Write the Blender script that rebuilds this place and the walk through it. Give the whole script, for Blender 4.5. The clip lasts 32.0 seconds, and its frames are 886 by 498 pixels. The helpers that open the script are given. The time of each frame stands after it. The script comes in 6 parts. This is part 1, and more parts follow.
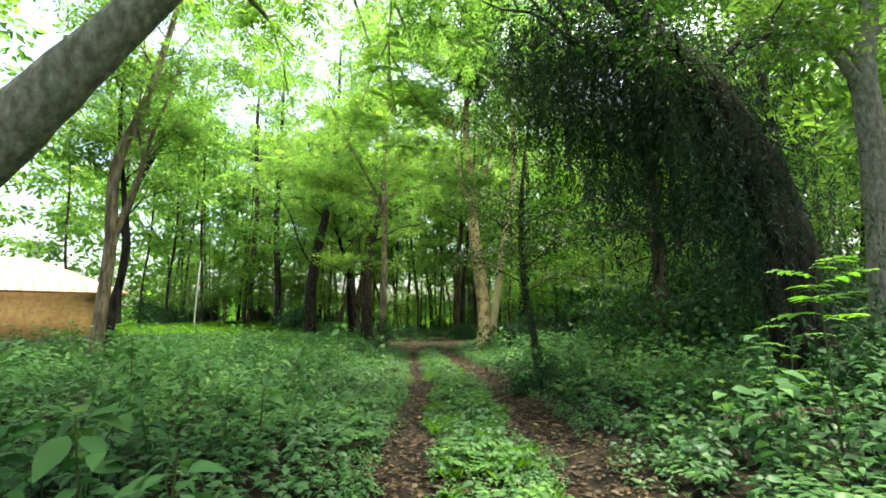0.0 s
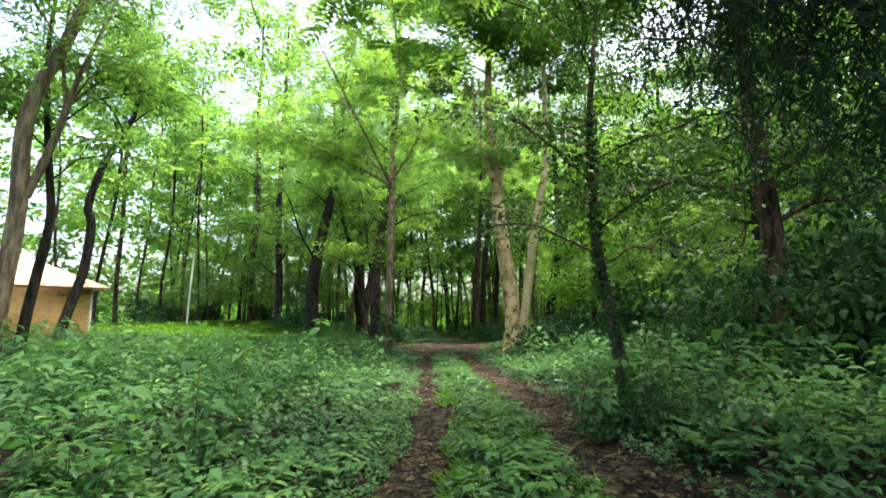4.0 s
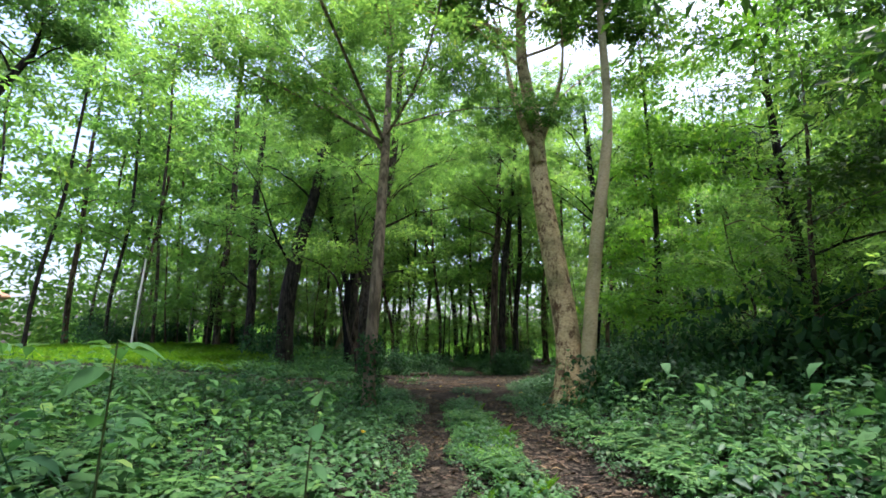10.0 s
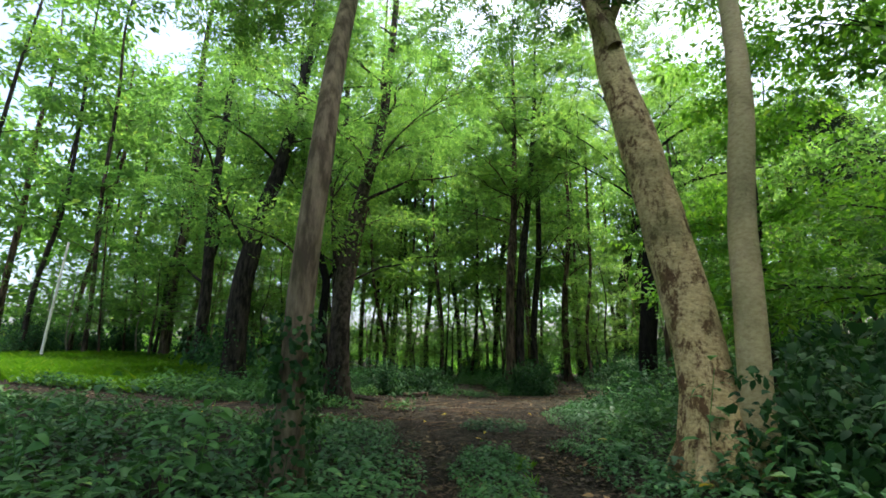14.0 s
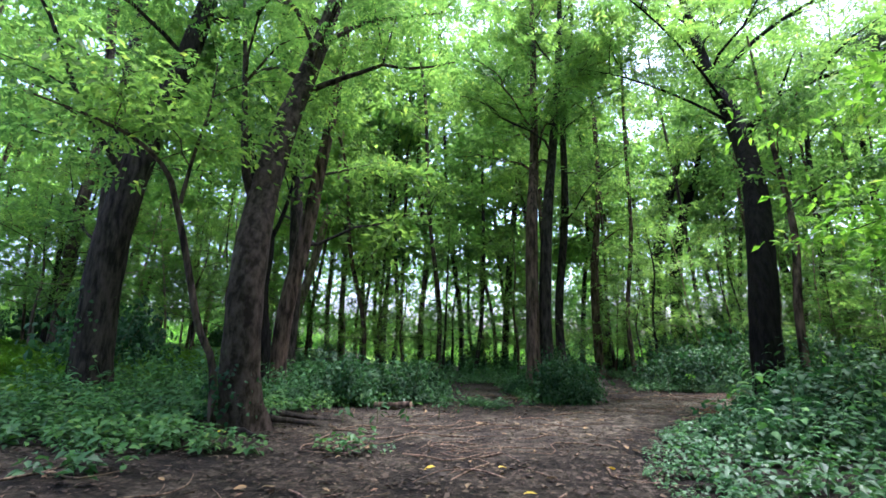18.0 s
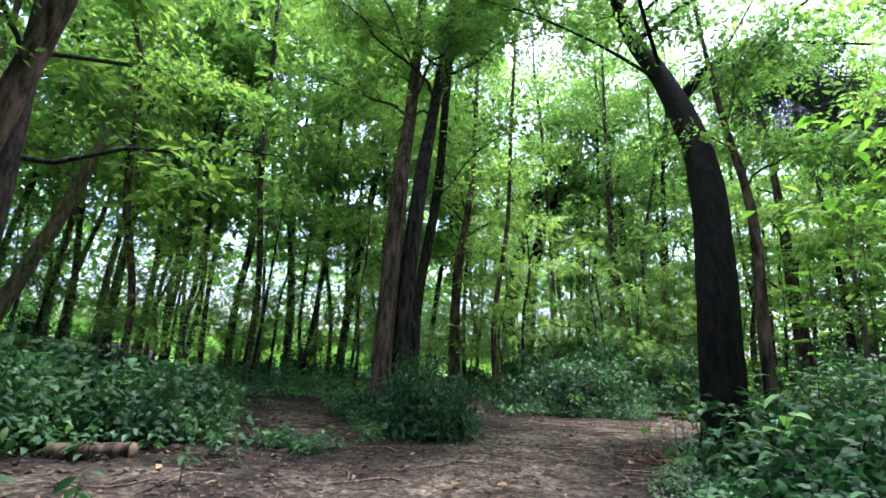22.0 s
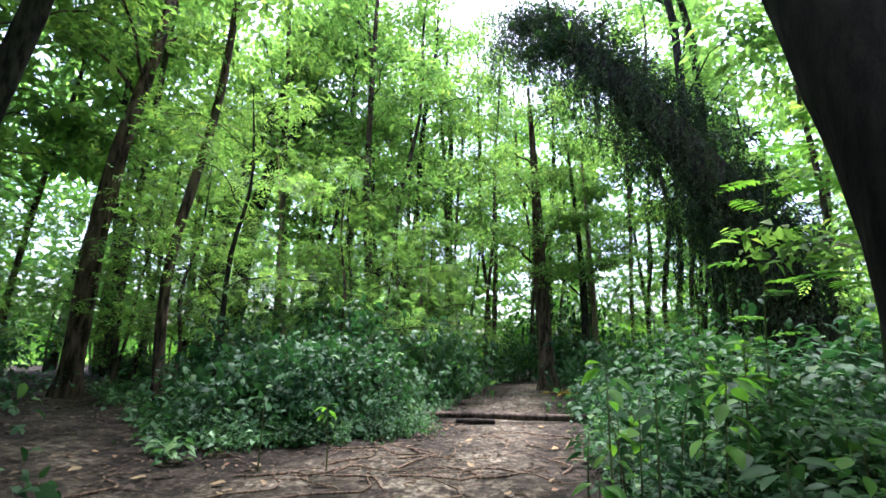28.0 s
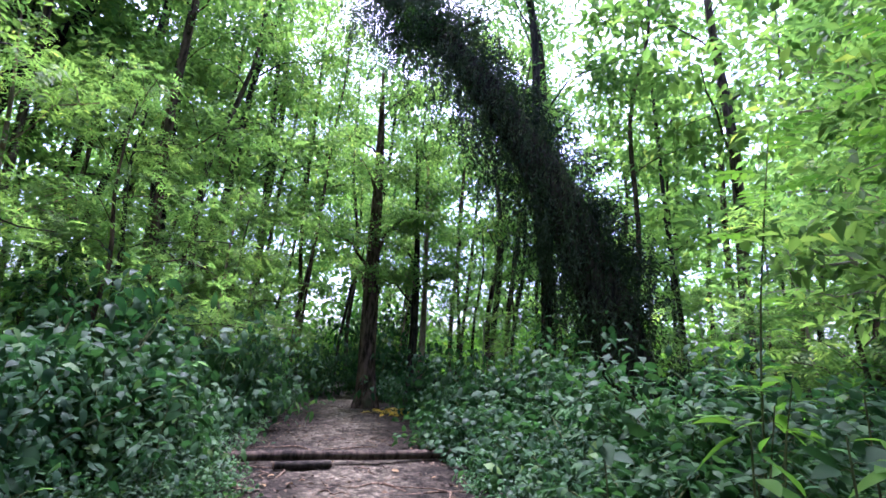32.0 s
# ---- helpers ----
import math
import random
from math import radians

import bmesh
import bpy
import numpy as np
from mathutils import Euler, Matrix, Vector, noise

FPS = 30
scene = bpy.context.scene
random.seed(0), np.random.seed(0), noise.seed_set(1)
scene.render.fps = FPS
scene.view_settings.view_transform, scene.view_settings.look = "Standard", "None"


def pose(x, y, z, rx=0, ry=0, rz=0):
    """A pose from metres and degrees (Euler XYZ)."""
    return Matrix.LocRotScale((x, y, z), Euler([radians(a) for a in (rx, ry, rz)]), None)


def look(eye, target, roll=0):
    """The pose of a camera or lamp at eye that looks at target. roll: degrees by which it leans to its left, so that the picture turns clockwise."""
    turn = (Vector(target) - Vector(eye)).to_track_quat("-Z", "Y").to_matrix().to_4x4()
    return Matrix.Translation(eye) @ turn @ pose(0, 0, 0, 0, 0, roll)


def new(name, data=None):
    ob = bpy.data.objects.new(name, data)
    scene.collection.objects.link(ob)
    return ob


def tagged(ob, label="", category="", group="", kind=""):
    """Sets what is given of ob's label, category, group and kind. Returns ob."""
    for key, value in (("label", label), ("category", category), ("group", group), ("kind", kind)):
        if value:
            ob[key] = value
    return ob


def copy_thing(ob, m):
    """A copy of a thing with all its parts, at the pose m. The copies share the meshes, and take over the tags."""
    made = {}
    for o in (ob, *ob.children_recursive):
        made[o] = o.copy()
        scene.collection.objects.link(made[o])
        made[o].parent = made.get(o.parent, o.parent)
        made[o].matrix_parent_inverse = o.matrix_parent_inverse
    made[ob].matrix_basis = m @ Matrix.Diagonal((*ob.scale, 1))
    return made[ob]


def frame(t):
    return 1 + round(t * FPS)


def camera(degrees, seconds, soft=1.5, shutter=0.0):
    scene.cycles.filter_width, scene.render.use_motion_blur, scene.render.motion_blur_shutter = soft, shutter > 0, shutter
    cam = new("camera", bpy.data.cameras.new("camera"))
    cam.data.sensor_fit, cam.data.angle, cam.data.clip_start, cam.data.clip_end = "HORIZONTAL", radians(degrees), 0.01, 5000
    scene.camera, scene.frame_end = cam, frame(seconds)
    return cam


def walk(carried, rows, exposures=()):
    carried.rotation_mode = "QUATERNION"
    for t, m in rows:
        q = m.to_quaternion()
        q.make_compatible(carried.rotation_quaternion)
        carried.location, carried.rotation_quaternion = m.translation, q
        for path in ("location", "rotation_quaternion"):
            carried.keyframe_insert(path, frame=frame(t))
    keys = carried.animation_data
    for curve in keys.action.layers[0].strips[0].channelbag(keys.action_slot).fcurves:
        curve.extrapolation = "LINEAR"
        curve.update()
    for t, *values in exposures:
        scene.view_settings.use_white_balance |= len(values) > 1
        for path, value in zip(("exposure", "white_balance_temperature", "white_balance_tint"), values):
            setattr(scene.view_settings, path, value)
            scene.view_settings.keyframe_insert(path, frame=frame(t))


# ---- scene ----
cam = camera(86.72, 32.0, soft=1.7)
PATH = [
    (0.0, pose(0.000, 0.000, 1.334, 98.83, 1.60, 0.00)),
    (0.5, pose(0.024, 0.490, 1.320, 98.81, 1.77, 0.49)),
    (1.0, pose(0.038, 0.927, 1.330, 98.91, 1.75, 0.46)),
    (1.5, pose(-0.011, 1.353, 1.306, 98.91, 1.87, 0.50)),
    (2.0, pose(-0.049, 1.801, 1.267, 98.96, 1.70, 0.89)),
    (2.5, pose(-0.068, 2.234, 1.255, 98.91, 1.54, 1.28)),
    (3.0, pose(-0.109, 2.666, 1.244, 98.87, 1.46, 1.45)),
    (3.5, pose(-0.112, 3.123, 1.212, 98.88, 1.55, 1.77)),
    (5.5, pose(-0.010, 5.230, 1.318, 100.09, 0.72, 2.59)),
    (6.0, pose(-0.103, 5.703, 1.302, 100.06, 0.78, 2.67)),
    (6.5, pose(-0.076, 6.210, 1.322, 100.10, 0.46, 2.97)),
    (7.0, pose(-0.097, 6.694, 1.336, 100.20, 0.34, 3.08)),
    (7.5, pose(-0.165, 7.138, 1.335, 100.42, 0.37, 3.02)),
    (8.0, pose(-0.204, 7.518, 1.318, 100.71, 0.38, 3.03)),
    (8.5, pose(-0.283, 7.985, 1.320, 101.15, 0.68, 2.90)),
    (9.0, pose(-0.357, 8.523, 1.313, 101.26, 0.57, 3.06)),
    (9.5, pose(-0.455, 9.096, 1.304, 101.45, 0.37, 3.01)),
    (10.0, pose(-0.600, 9.679, 1.303, 102.15, 0.52, 2.48)),
    (10.5, pose(-0.684, 10.267, 1.318, 102.98, 0.38, 2.31)),
    (11.0, pose(-0.735, 10.907, 1.316, 103.52, 0.25, 2.30)),
    (11.5, pose(-0.800, 11.569, 1.293, 103.90, 0.37, 2.39)),
    (12.0, pose(-0.775, 12.242, 1.276, 103.98, 0.48, 2.78)),
    (12.5, pose(-0.783, 12.955, 1.253, 104.26, 0.31, 2.80)),
    (13.0, pose(-0.832, 13.678, 1.249, 104.27, 0.16, 2.78)),
    (13.5, pose(-0.887, 14.437, 1.208, 103.98, 0.22, 2.75)),
    (14.0, pose(-0.976, 15.127, 1.196, 103.91, 0.11, 2.48)),
    (14.5, pose(-1.011, 15.747, 1.181, 103.82, -0.12, 2.73)),
    (16.5, pose(-0.993, 19.095, 1.370, 102.54, -0.53, 3.16)),
    (17.0, pose(-1.007, 19.965, 1.357, 102.42, -0.04, 3.07)),
    (17.5, pose(-0.990, 20.773, 1.330, 102.42, 0.40, 3.23)),
    (18.0, pose(-1.032, 21.439, 1.327, 102.60, 0.26, 2.72)),
    (18.5, pose(-1.084, 22.116, 1.325, 102.57, 0.34, 2.31)),
    (19.0, pose(-1.063, 22.823, 1.347, 102.24, -0.16, 1.92)),
    (19.5, pose(-1.085, 23.462, 1.379, 102.51, -0.43, 0.69)),
    (20.0, pose(-1.094, 24.057, 1.376, 103.17, -0.49, -3.00)),
    (20.5, pose(-1.072, 24.632, 1.341, 103.65, -0.55, -7.50)),
    (21.0, pose(-0.962, 25.209, 1.350, 104.09, -1.50, -12.28)),
    (21.5, pose(-0.792, 25.756, 1.349, 104.04, -2.48, -15.53)),
    (22.0, pose(-0.653, 26.254, 1.282, 103.73, -2.57, -16.71)),
    (22.5, pose(-0.514, 26.727, 1.270, 103.53, -2.99, -17.94)),
    (23.0, pose(-0.368, 27.185, 1.243, 103.20, -3.18, -18.85)),
    (23.5, pose(-0.143, 27.686, 1.185, 102.74, -3.34, -19.70)),
    (24.0, pose(0.059, 28.179, 1.183, 102.30, -2.96, -21.24)),
    (24.5, pose(0.230, 28.761, 1.163, 102.51, -3.18, -23.91)),
    (25.0, pose(0.513, 29.302, 1.154, 102.50, -3.32, -25.44)),
    (25.5, pose(0.860, 29.871, 1.210, 102.53, -2.98, -30.30)),
    (27.5, pose(2.150, 31.903, 1.281, 103.39, -1.17, -46.09)),
    (28.0, pose(2.464, 32.341, 1.301, 102.59, -1.40, -50.46)),
    (28.5, pose(2.786, 32.754, 1.295, 101.32, -1.32, -54.20)),
    (29.0, pose(3.072, 33.108, 1.269, 99.59, -1.45, -56.86)),
    (29.5, pose(3.420, 33.483, 1.249, 98.39, -2.16, -59.39)),
    (30.0, pose(3.704, 33.861, 1.256, 98.53, -2.36, -62.15)),
    (30.5, pose(3.971, 34.088, 1.284, 98.59, -2.41, -67.04)),
    (31.0, pose(4.192, 34.198, 1.312, 99.01, -3.53, -71.80)),
    (31.5, pose(4.211, 34.354, 1.332, 101.07, -4.14, -74.35)),
    (32.0, pose(4.124, 34.446, 1.374, 104.74, -3.91, -75.16)),
]
EXPOSURE = [(0.0, 2.6, 7000, 2), (3.0, 2.7, 6750, 6), (6.5, 2.52, 6050, 20), (10.0, 2.17, 5850, 20), (12.0, 2.1, 6150, 13), (14.5, 2.1, 6150, 10), (17.0, 2.64, 5450, 26), (19.5, 2.84, 5350, 28),
            (25.0, 3.04, 5580, 27), (28.0, 3.03, 5500, 25), (30.0, 2.8, 5150, 34), (32.0, 2.75, 5150, 42)]
walk(cam, PATH, EXPOSURE)

# ---- sky and sun: bright thin overcast, sun high and veiled ----
SUN_UP, SUN_TURN = radians(74), radians(62)
world = bpy.data.worlds.new("sky")
scene.world = world
world.use_nodes = True
wn = world.node_tree.nodes
sky = wn.new("ShaderNodeTexSky")
sky.sky_type = "NISHITA"
sky.sun_disc = False
sky.sun_elevation, sky.sun_rotation = SUN_UP, SUN_TURN
sky.air_density, sky.dust_density, sky.ozone_density = 1.0, 6.0, 0.3
wn["Background"].inputs["Strength"].default_value = 0.13
world.node_tree.links.new(sky.outputs[0], wn["Background"].inputs["Color"])
sun_data = bpy.data.lights.new("sun", "SUN")
sun_data.energy, sun_data.angle, sun_data.color = 1.9, radians(15), (1.0, 0.95, 0.86)
sun = new("sun", sun_data)
sun.matrix_world = look((0, 0, 0), (-math.sin(SUN_TURN) * math.cos(SUN_UP), -math.cos(SUN_TURN) * math.cos(SUN_UP), -math.sin(SUN_UP)))

# ---- materials ----
def material(name):
    m = bpy.data.materials.new(name)
    m.use_nodes = True
    t = m.node_tree
    return m, t.nodes, t.links, t.nodes["Principled BSDF"]


def ramp(nodes, links, source, stops):
    r = nodes.new("ShaderNodeValToRGB")
    while len(r.color_ramp.elements) < len(stops):
        r.color_ramp.elements.new(0.5)
    for e, (at, colour) in zip(r.color_ramp.elements, stops):
        e.position, e.color = at, (*colour, 1)
    links.new(source, r.inputs[0])
    return r.outputs[0]


def noise_node(nodes, links, scale, detail=4.0, stretch=None, rough=0.55):
    n = nodes.new("ShaderNodeTexNoise")
    n.inputs["Scale"].default_value, n.inputs["Detail"].default_value, n.inputs["Roughness"].default_value = scale, detail, rough
    co = nodes.new("ShaderNodeTexCoord")
    if stretch:
        mp = nodes.new("ShaderNodeMapping")
        mp.inputs["Scale"].default_value = stretch
        links.new(co.outputs["Object"], mp.inputs[0])
        links.new(mp.outputs[0], n.inputs["Vector"])
    else:
        links.new(co.outputs["Object"], n.inputs["Vector"])
    return n.outputs["Fac"]


def mixed(nodes, links, kind, fac, a, b):
    m = nodes.new("ShaderNodeMix")
    m.data_type, m.blend_type = "RGBA", kind
    for socket, value in ((m.inputs[0], fac), (m.inputs[6], a), (m.inputs[7], b)):
        if isinstance(value, (int, float)):
            socket.default_value = value
        elif isinstance(value, tuple):
            socket.default_value = (*value, 1)
        else:
            links.new(value, socket)
    return m.outputs[2]


def bumped(nodes, links, height, bsdf, strength, distance):
    b = nodes.new("ShaderNodeBump")
    b.inputs["Strength"].default_value, b.inputs["Distance"].default_value = strength, distance
    links.new(height, b.inputs["Height"])
    links.new(b.outputs[0], bsdf.inputs["Normal"])


def leaf_material(name, dark, mid, light, through_colour, share=0.4, gloss=0.42, patch=0.5, shine=0.3):
    m, nodes, links, bsdf = material(name)
    geo = nodes.new("ShaderNodeNewGeometry")
    info = nodes.new("ShaderNodeObjectInfo")
    near_dark, near_light = (tuple(0.6 * a + 0.4 * b for a, b in zip(c, mid)) for c in (dark, light))
    own = ramp(nodes, links, geo.outputs["Random Per Island"], [(0.0, near_dark), (0.5, mid), (0.95, near_light), (1.0, (light[0] * 1.4, light[1] * 1.1, light[2]))])
    drift = noise_node(nodes, links, patch, 3.0)
    shade = ramp(nodes, links, drift, [(0.32, (0.5, 0.58, 0.6)), (0.68, (1.42, 1.34, 1.05))])
    colour = mixed(nodes, links, "MULTIPLY", 1.0, own, shade)
    tree = ramp(nodes, links, info.outputs["Random"], [(0.0, (0.8, 0.9, 0.95)), (1.0, (1.2, 1.1, 0.9))])
    colour = mixed(nodes, links, "MULTIPLY", 0.8, colour, tree)
    links.new(colour, bsdf.inputs["Base Color"])
    bsdf.inputs["Roughness"].default_value = gloss
    bsdf.inputs["Specular IOR Level"].default_value = shine
    lit = nodes.new("ShaderNodeBsdfTranslucent")
    links.new(mixed(nodes, links, "MULTIPLY", 1.0, colour, through_colour), lit.inputs["Color"])
    blend = nodes.new("ShaderNodeMixShader")
    blend.inputs[0].default_value = share
    links.new(bsdf.outputs[0], blend.inputs[1])
    links.new(lit.outputs[0], blend.inputs[2])
    links.new(blend.outputs[0], nodes["Material Output"].inputs["Surface"])
    return m


def bark_material(name, deep, face, moss, scale=9.0, moss_at=0.62, bump=0.7, stretch=(1, 1, 0.22)):
    m, nodes, links, bsdf = material(name)
    ridges = noise_node(nodes, links, scale, 8.0, stretch, 0.65)
    colour = ramp(nodes, links, ridges, [(0.4, deep), (0.56, face), (0.74, tuple(min(1, 1.7 * c) for c in face))])
    blot = noise_node(nodes, links, 1.3, 5.0)
    cover = ramp(nodes, links, blot, [(moss_at, (0, 0, 0)), (moss_at + 0.16, (1, 1, 1))])
    colour = mixed(nodes, links, "MIX", cover, colour, moss)
    links.new(colour, bsdf.inputs["Base Color"])
    bsdf.inputs["Roughness"].default_value = 0.9
    bsdf.inputs["Specular IOR Level"].default_value = 0.12
    bumped(nodes, links, ridges, bsdf, bump, 0.03)
    return m


def flaky_bark(name, pale, tan, brown, from_here=0.48, size=4.2, chipped=0.8):
    """Smooth cream bark that peels in brown flakes."""
    m, nodes, links, bsdf = material(name)
    fine = noise_node(nodes, links, 16.0, 8.0, (1, 1, 1.6), 0.7)
    colour = ramp(nodes, links, fine, [(0.36, tan), (0.6, pale)])
    flakes = noise_node(nodes, links, size, 12.0, (1, 1, 0.55), 0.8)
    cover = ramp(nodes, links, flakes, [(from_here, (0, 0, 0)), (from_here + 0.06, (1, 1, 1))])
    colour = mixed(nodes, links, "MIX", cover, colour, brown)
    chips = noise_node(nodes, links, size * 4.5, 8.0, (1, 1, 1.5), 0.7)
    colour = mixed(nodes, links, "MULTIPLY", chipped, colour, ramp(nodes, links, chips, [(0.36, (0.28, 0.22, 0.16)), (0.47, (1, 1, 1)), (0.66, (1.25, 1.25, 1.2))]))
    algae = ramp(nodes, links, noise_node(nodes, links, 1.1, 5.0, None, 0.65), [(0.5, (0, 0, 0)), (0.7, (0.7, 0.7, 0.7))])
    colour = mixed(nodes, links, "MIX", algae, colour, (0.11, 0.105, 0.04))
    links.new(colour, bsdf.inputs["Base Color"])
    bsdf.inputs["Roughness"].default_value = 0.85
    bsdf.inputs["Specular IOR Level"].default_value = 0.2
    bumped(nodes, links, mixed(nodes, links, "ADD", 0.5, flakes, chips), bsdf, 1.0, 0.035)
    return m


def soil_material(name, wet, dry, worn, green=None, trodden=False):
    m, nodes, links, bsdf = material(name)
    broad = noise_node(nodes, links, 1.1, 6.0, None, 0.65)
    grain = noise_node(nodes, links, 14.0, 8.0, None, 0.75)
    colour = ramp(nodes, links, grain, [(0.38, wet), (0.5, dry), (0.63, worn)])
    colour = mixed(nodes, links, "MULTIPLY", 1.0, colour, ramp(nodes, links, broad, [(0.36, (0.45, 0.43, 0.42)), (0.5, (0.95, 0.93, 0.9)), (0.62, (1.5, 1.52, 1.5))]))
    if trodden:
        clods = noise_node(nodes, links, 4.5, 6.0, None, 0.7)
        colour = mixed(nodes, links, "MULTIPLY", 1.0, colour, ramp(nodes, links, clods, [(0.4, (0.32, 0.31, 0.3)), (0.5, (0.9, 0.9, 0.9)), (0.6, (1.55, 1.57, 1.6))]))
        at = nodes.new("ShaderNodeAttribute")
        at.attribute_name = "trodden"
        # paler where trodden; the top stops also paint in light from the open canopy
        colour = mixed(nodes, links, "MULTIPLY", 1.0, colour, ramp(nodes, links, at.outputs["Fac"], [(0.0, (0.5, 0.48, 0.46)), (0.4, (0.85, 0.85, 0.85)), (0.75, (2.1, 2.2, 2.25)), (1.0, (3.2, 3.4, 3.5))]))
    if green:
        cover = ramp(nodes, links, noise_node(nodes, links, 2.2, 6.0), [(0.42, (0, 0, 0)), (0.6, (1, 1, 1))])
        colour = mixed(nodes, links, "MIX", cover, colour, green)
    links.new(colour, bsdf.inputs["Base Color"])
    bsdf.inputs["Roughness"].default_value = 0.95
    bsdf.inputs["Specular IOR Level"].default_value = 0.15
    bumped(nodes, links, grain, bsdf, 0.9, 0.04)
    return m


LEAF_CANOPY = leaf_material("canopy_leaf", (0.052, 0.116, 0.033), (0.088, 0.178, 0.05), (0.148, 0.265, 0.07), (1.95, 1.95, 1.25), 0.56, 0.55, 1.0, 0.2)
LEAF_FAR = leaf_material("far_leaf", (0.056, 0.122, 0.036), (0.09, 0.182, 0.052), (0.138, 0.25, 0.068), (1.95, 2.0, 1.25), 0.56, 0.6, 0.7, 0.2)
LEAF_COVER = leaf_material("cover_leaf", (0.022, 0.068, 0.031), (0.04, 0.112, 0.048), (0.078, 0.18, 0.074), (1.6, 1.7, 0.9), 0.3, 0.48, 0.35, 0.28)
LEAF_WEED = leaf_material("weed_leaf", (0.03, 0.084, 0.038), (0.054, 0.138, 0.055), (0.108, 0.225, 0.08), (1.7, 1.8, 1.0), 0.3, 0.65, 0.4, 0.14)
LEAF_SHRUB = leaf_material("shrub_leaf", (0.011, 0.036, 0.017), (0.023, 0.068, 0.029), (0.055, 0.13, 0.048), (1.7, 1.9, 1.1), 0.28, 0.6, 0.6, 0.18)
LEAF_VINE = leaf_material("vine_leaf", (0.017, 0.029, 0.02), (0.031, 0.049, 0.036), (0.058, 0.085, 0.066), (1.2, 1.4, 0.9), 0.2, 0.8, 0.6, 0.1)
LEAF_DARK = leaf_material("dark_leaf", (0.018, 0.046, 0.015), (0.032, 0.078, 0.021), (0.06, 0.13, 0.032), (1.5, 1.7, 0.8), 0.3, 0.45, 0.6)
LEAF_BRIGHT = leaf_material("young_leaf", (0.055, 0.155, 0.022), (0.085, 0.215, 0.03), (0.135, 0.285, 0.045), (1.7, 1.75, 0.9), 0.45, 0.6, 0.8)
LEAF_GRASS = leaf_material("grass_blade", (0.075, 0.19, 0.015), (0.11, 0.26, 0.02), (0.18, 0.34, 0.035), (1.6, 1.6, 0.8), 0.35, 0.5, 0.3)
LEAF_DEAD = leaf_material("dead_leaf", (0.026, 0.015, 0.009), (0.055, 0.036, 0.023), (0.13, 0.095, 0.065), (1.1, 1.0, 0.8), 0.1, 0.75, 0.8)
LEAF_DRY = leaf_material("dry_leaf", (0.16, 0.1, 0.055), (0.22, 0.15, 0.085), (0.34, 0.25, 0.15), (1.1, 1.0, 0.8), 0.1, 0.75, 8.0)
LEAF_YELLOW = leaf_material("yellow_leaf", (0.5, 0.32, 0.02), (0.62, 0.42, 0.03), (0.72, 0.55, 0.1), (1.2, 1.2, 0.8), 0.25, 0.5, 1.0)
BARK = bark_material("brown_bark", (0.014, 0.011, 0.009), (0.08, 0.06, 0.046), (0.05, 0.055, 0.03))
BARK_DARK = bark_material("dark_bark", (0.008, 0.007, 0.006), (0.036, 0.03, 0.024), (0.12, 0.115, 0.1), 11.0, 0.74, 1.0)
BARK_MOTTLED = bark_material("mottled_bark", (0.016, 0.012, 0.009), (0.055, 0.043, 0.033), (0.13, 0.115, 0.09), 9.0, 0.6, 1.0, (1, 1, 0.55))
# near-black: the path-side trunk's backlit shade is put into this bark colour
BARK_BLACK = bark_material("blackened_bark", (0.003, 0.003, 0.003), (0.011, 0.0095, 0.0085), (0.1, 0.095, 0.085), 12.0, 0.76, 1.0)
BARK_RUST = bark_material("rusty_bark", (0.016, 0.011, 0.008), (0.095, 0.064, 0.046), (0.05, 0.055, 0.028), 8.0, 0.6, 0.8)
BARK_GREY = bark_material("grey_bark", (0.13, 0.12, 0.1), (0.25, 0.225, 0.19), (0.14, 0.145, 0.1), 12.0, 0.62, 0.3, (1, 1, 0.5))
BARK_TAN = bark_material("tan_bark", (0.09, 0.066, 0.047), (0.23, 0.172, 0.122), (0.1, 0.105, 0.06), 10.0, 0.66, 0.4)
BARK_PALE = flaky_bark("flaking_cream_bark", (0.6, 0.46, 0.24), (0.4, 0.28, 0.13), (0.12, 0.065, 0.03), 0.5)
BARK_KNOTTY = flaky_bark("knotty_cream_bark", (0.45, 0.37, 0.2), (0.31, 0.24, 0.12), (0.05, 0.03, 0.018), 0.6, 3.0, 0.2)
RUSTY_STICK = bark_material("rusty_stick", (0.05, 0.025, 0.014), (0.17, 0.085, 0.045), (0.12, 0.08, 0.05), 20.0)
STEM = bark_material("green_stem", (0.05, 0.06, 0.025), (0.09, 0.11, 0.04), (0.12, 0.09, 0.05), 20.0)
TWIG = bark_material("twig_bark", (0.05, 0.035, 0.025), (0.17, 0.12, 0.08), (0.1, 0.09, 0.05), 20.0)
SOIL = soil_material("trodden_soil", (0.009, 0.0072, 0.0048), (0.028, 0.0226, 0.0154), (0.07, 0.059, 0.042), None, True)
MEADOW = soil_material("meadow_turf", (0.07, 0.14, 0.025), (0.12, 0.23, 0.035), (0.2, 0.3, 0.07), (0.11, 0.22, 0.03))

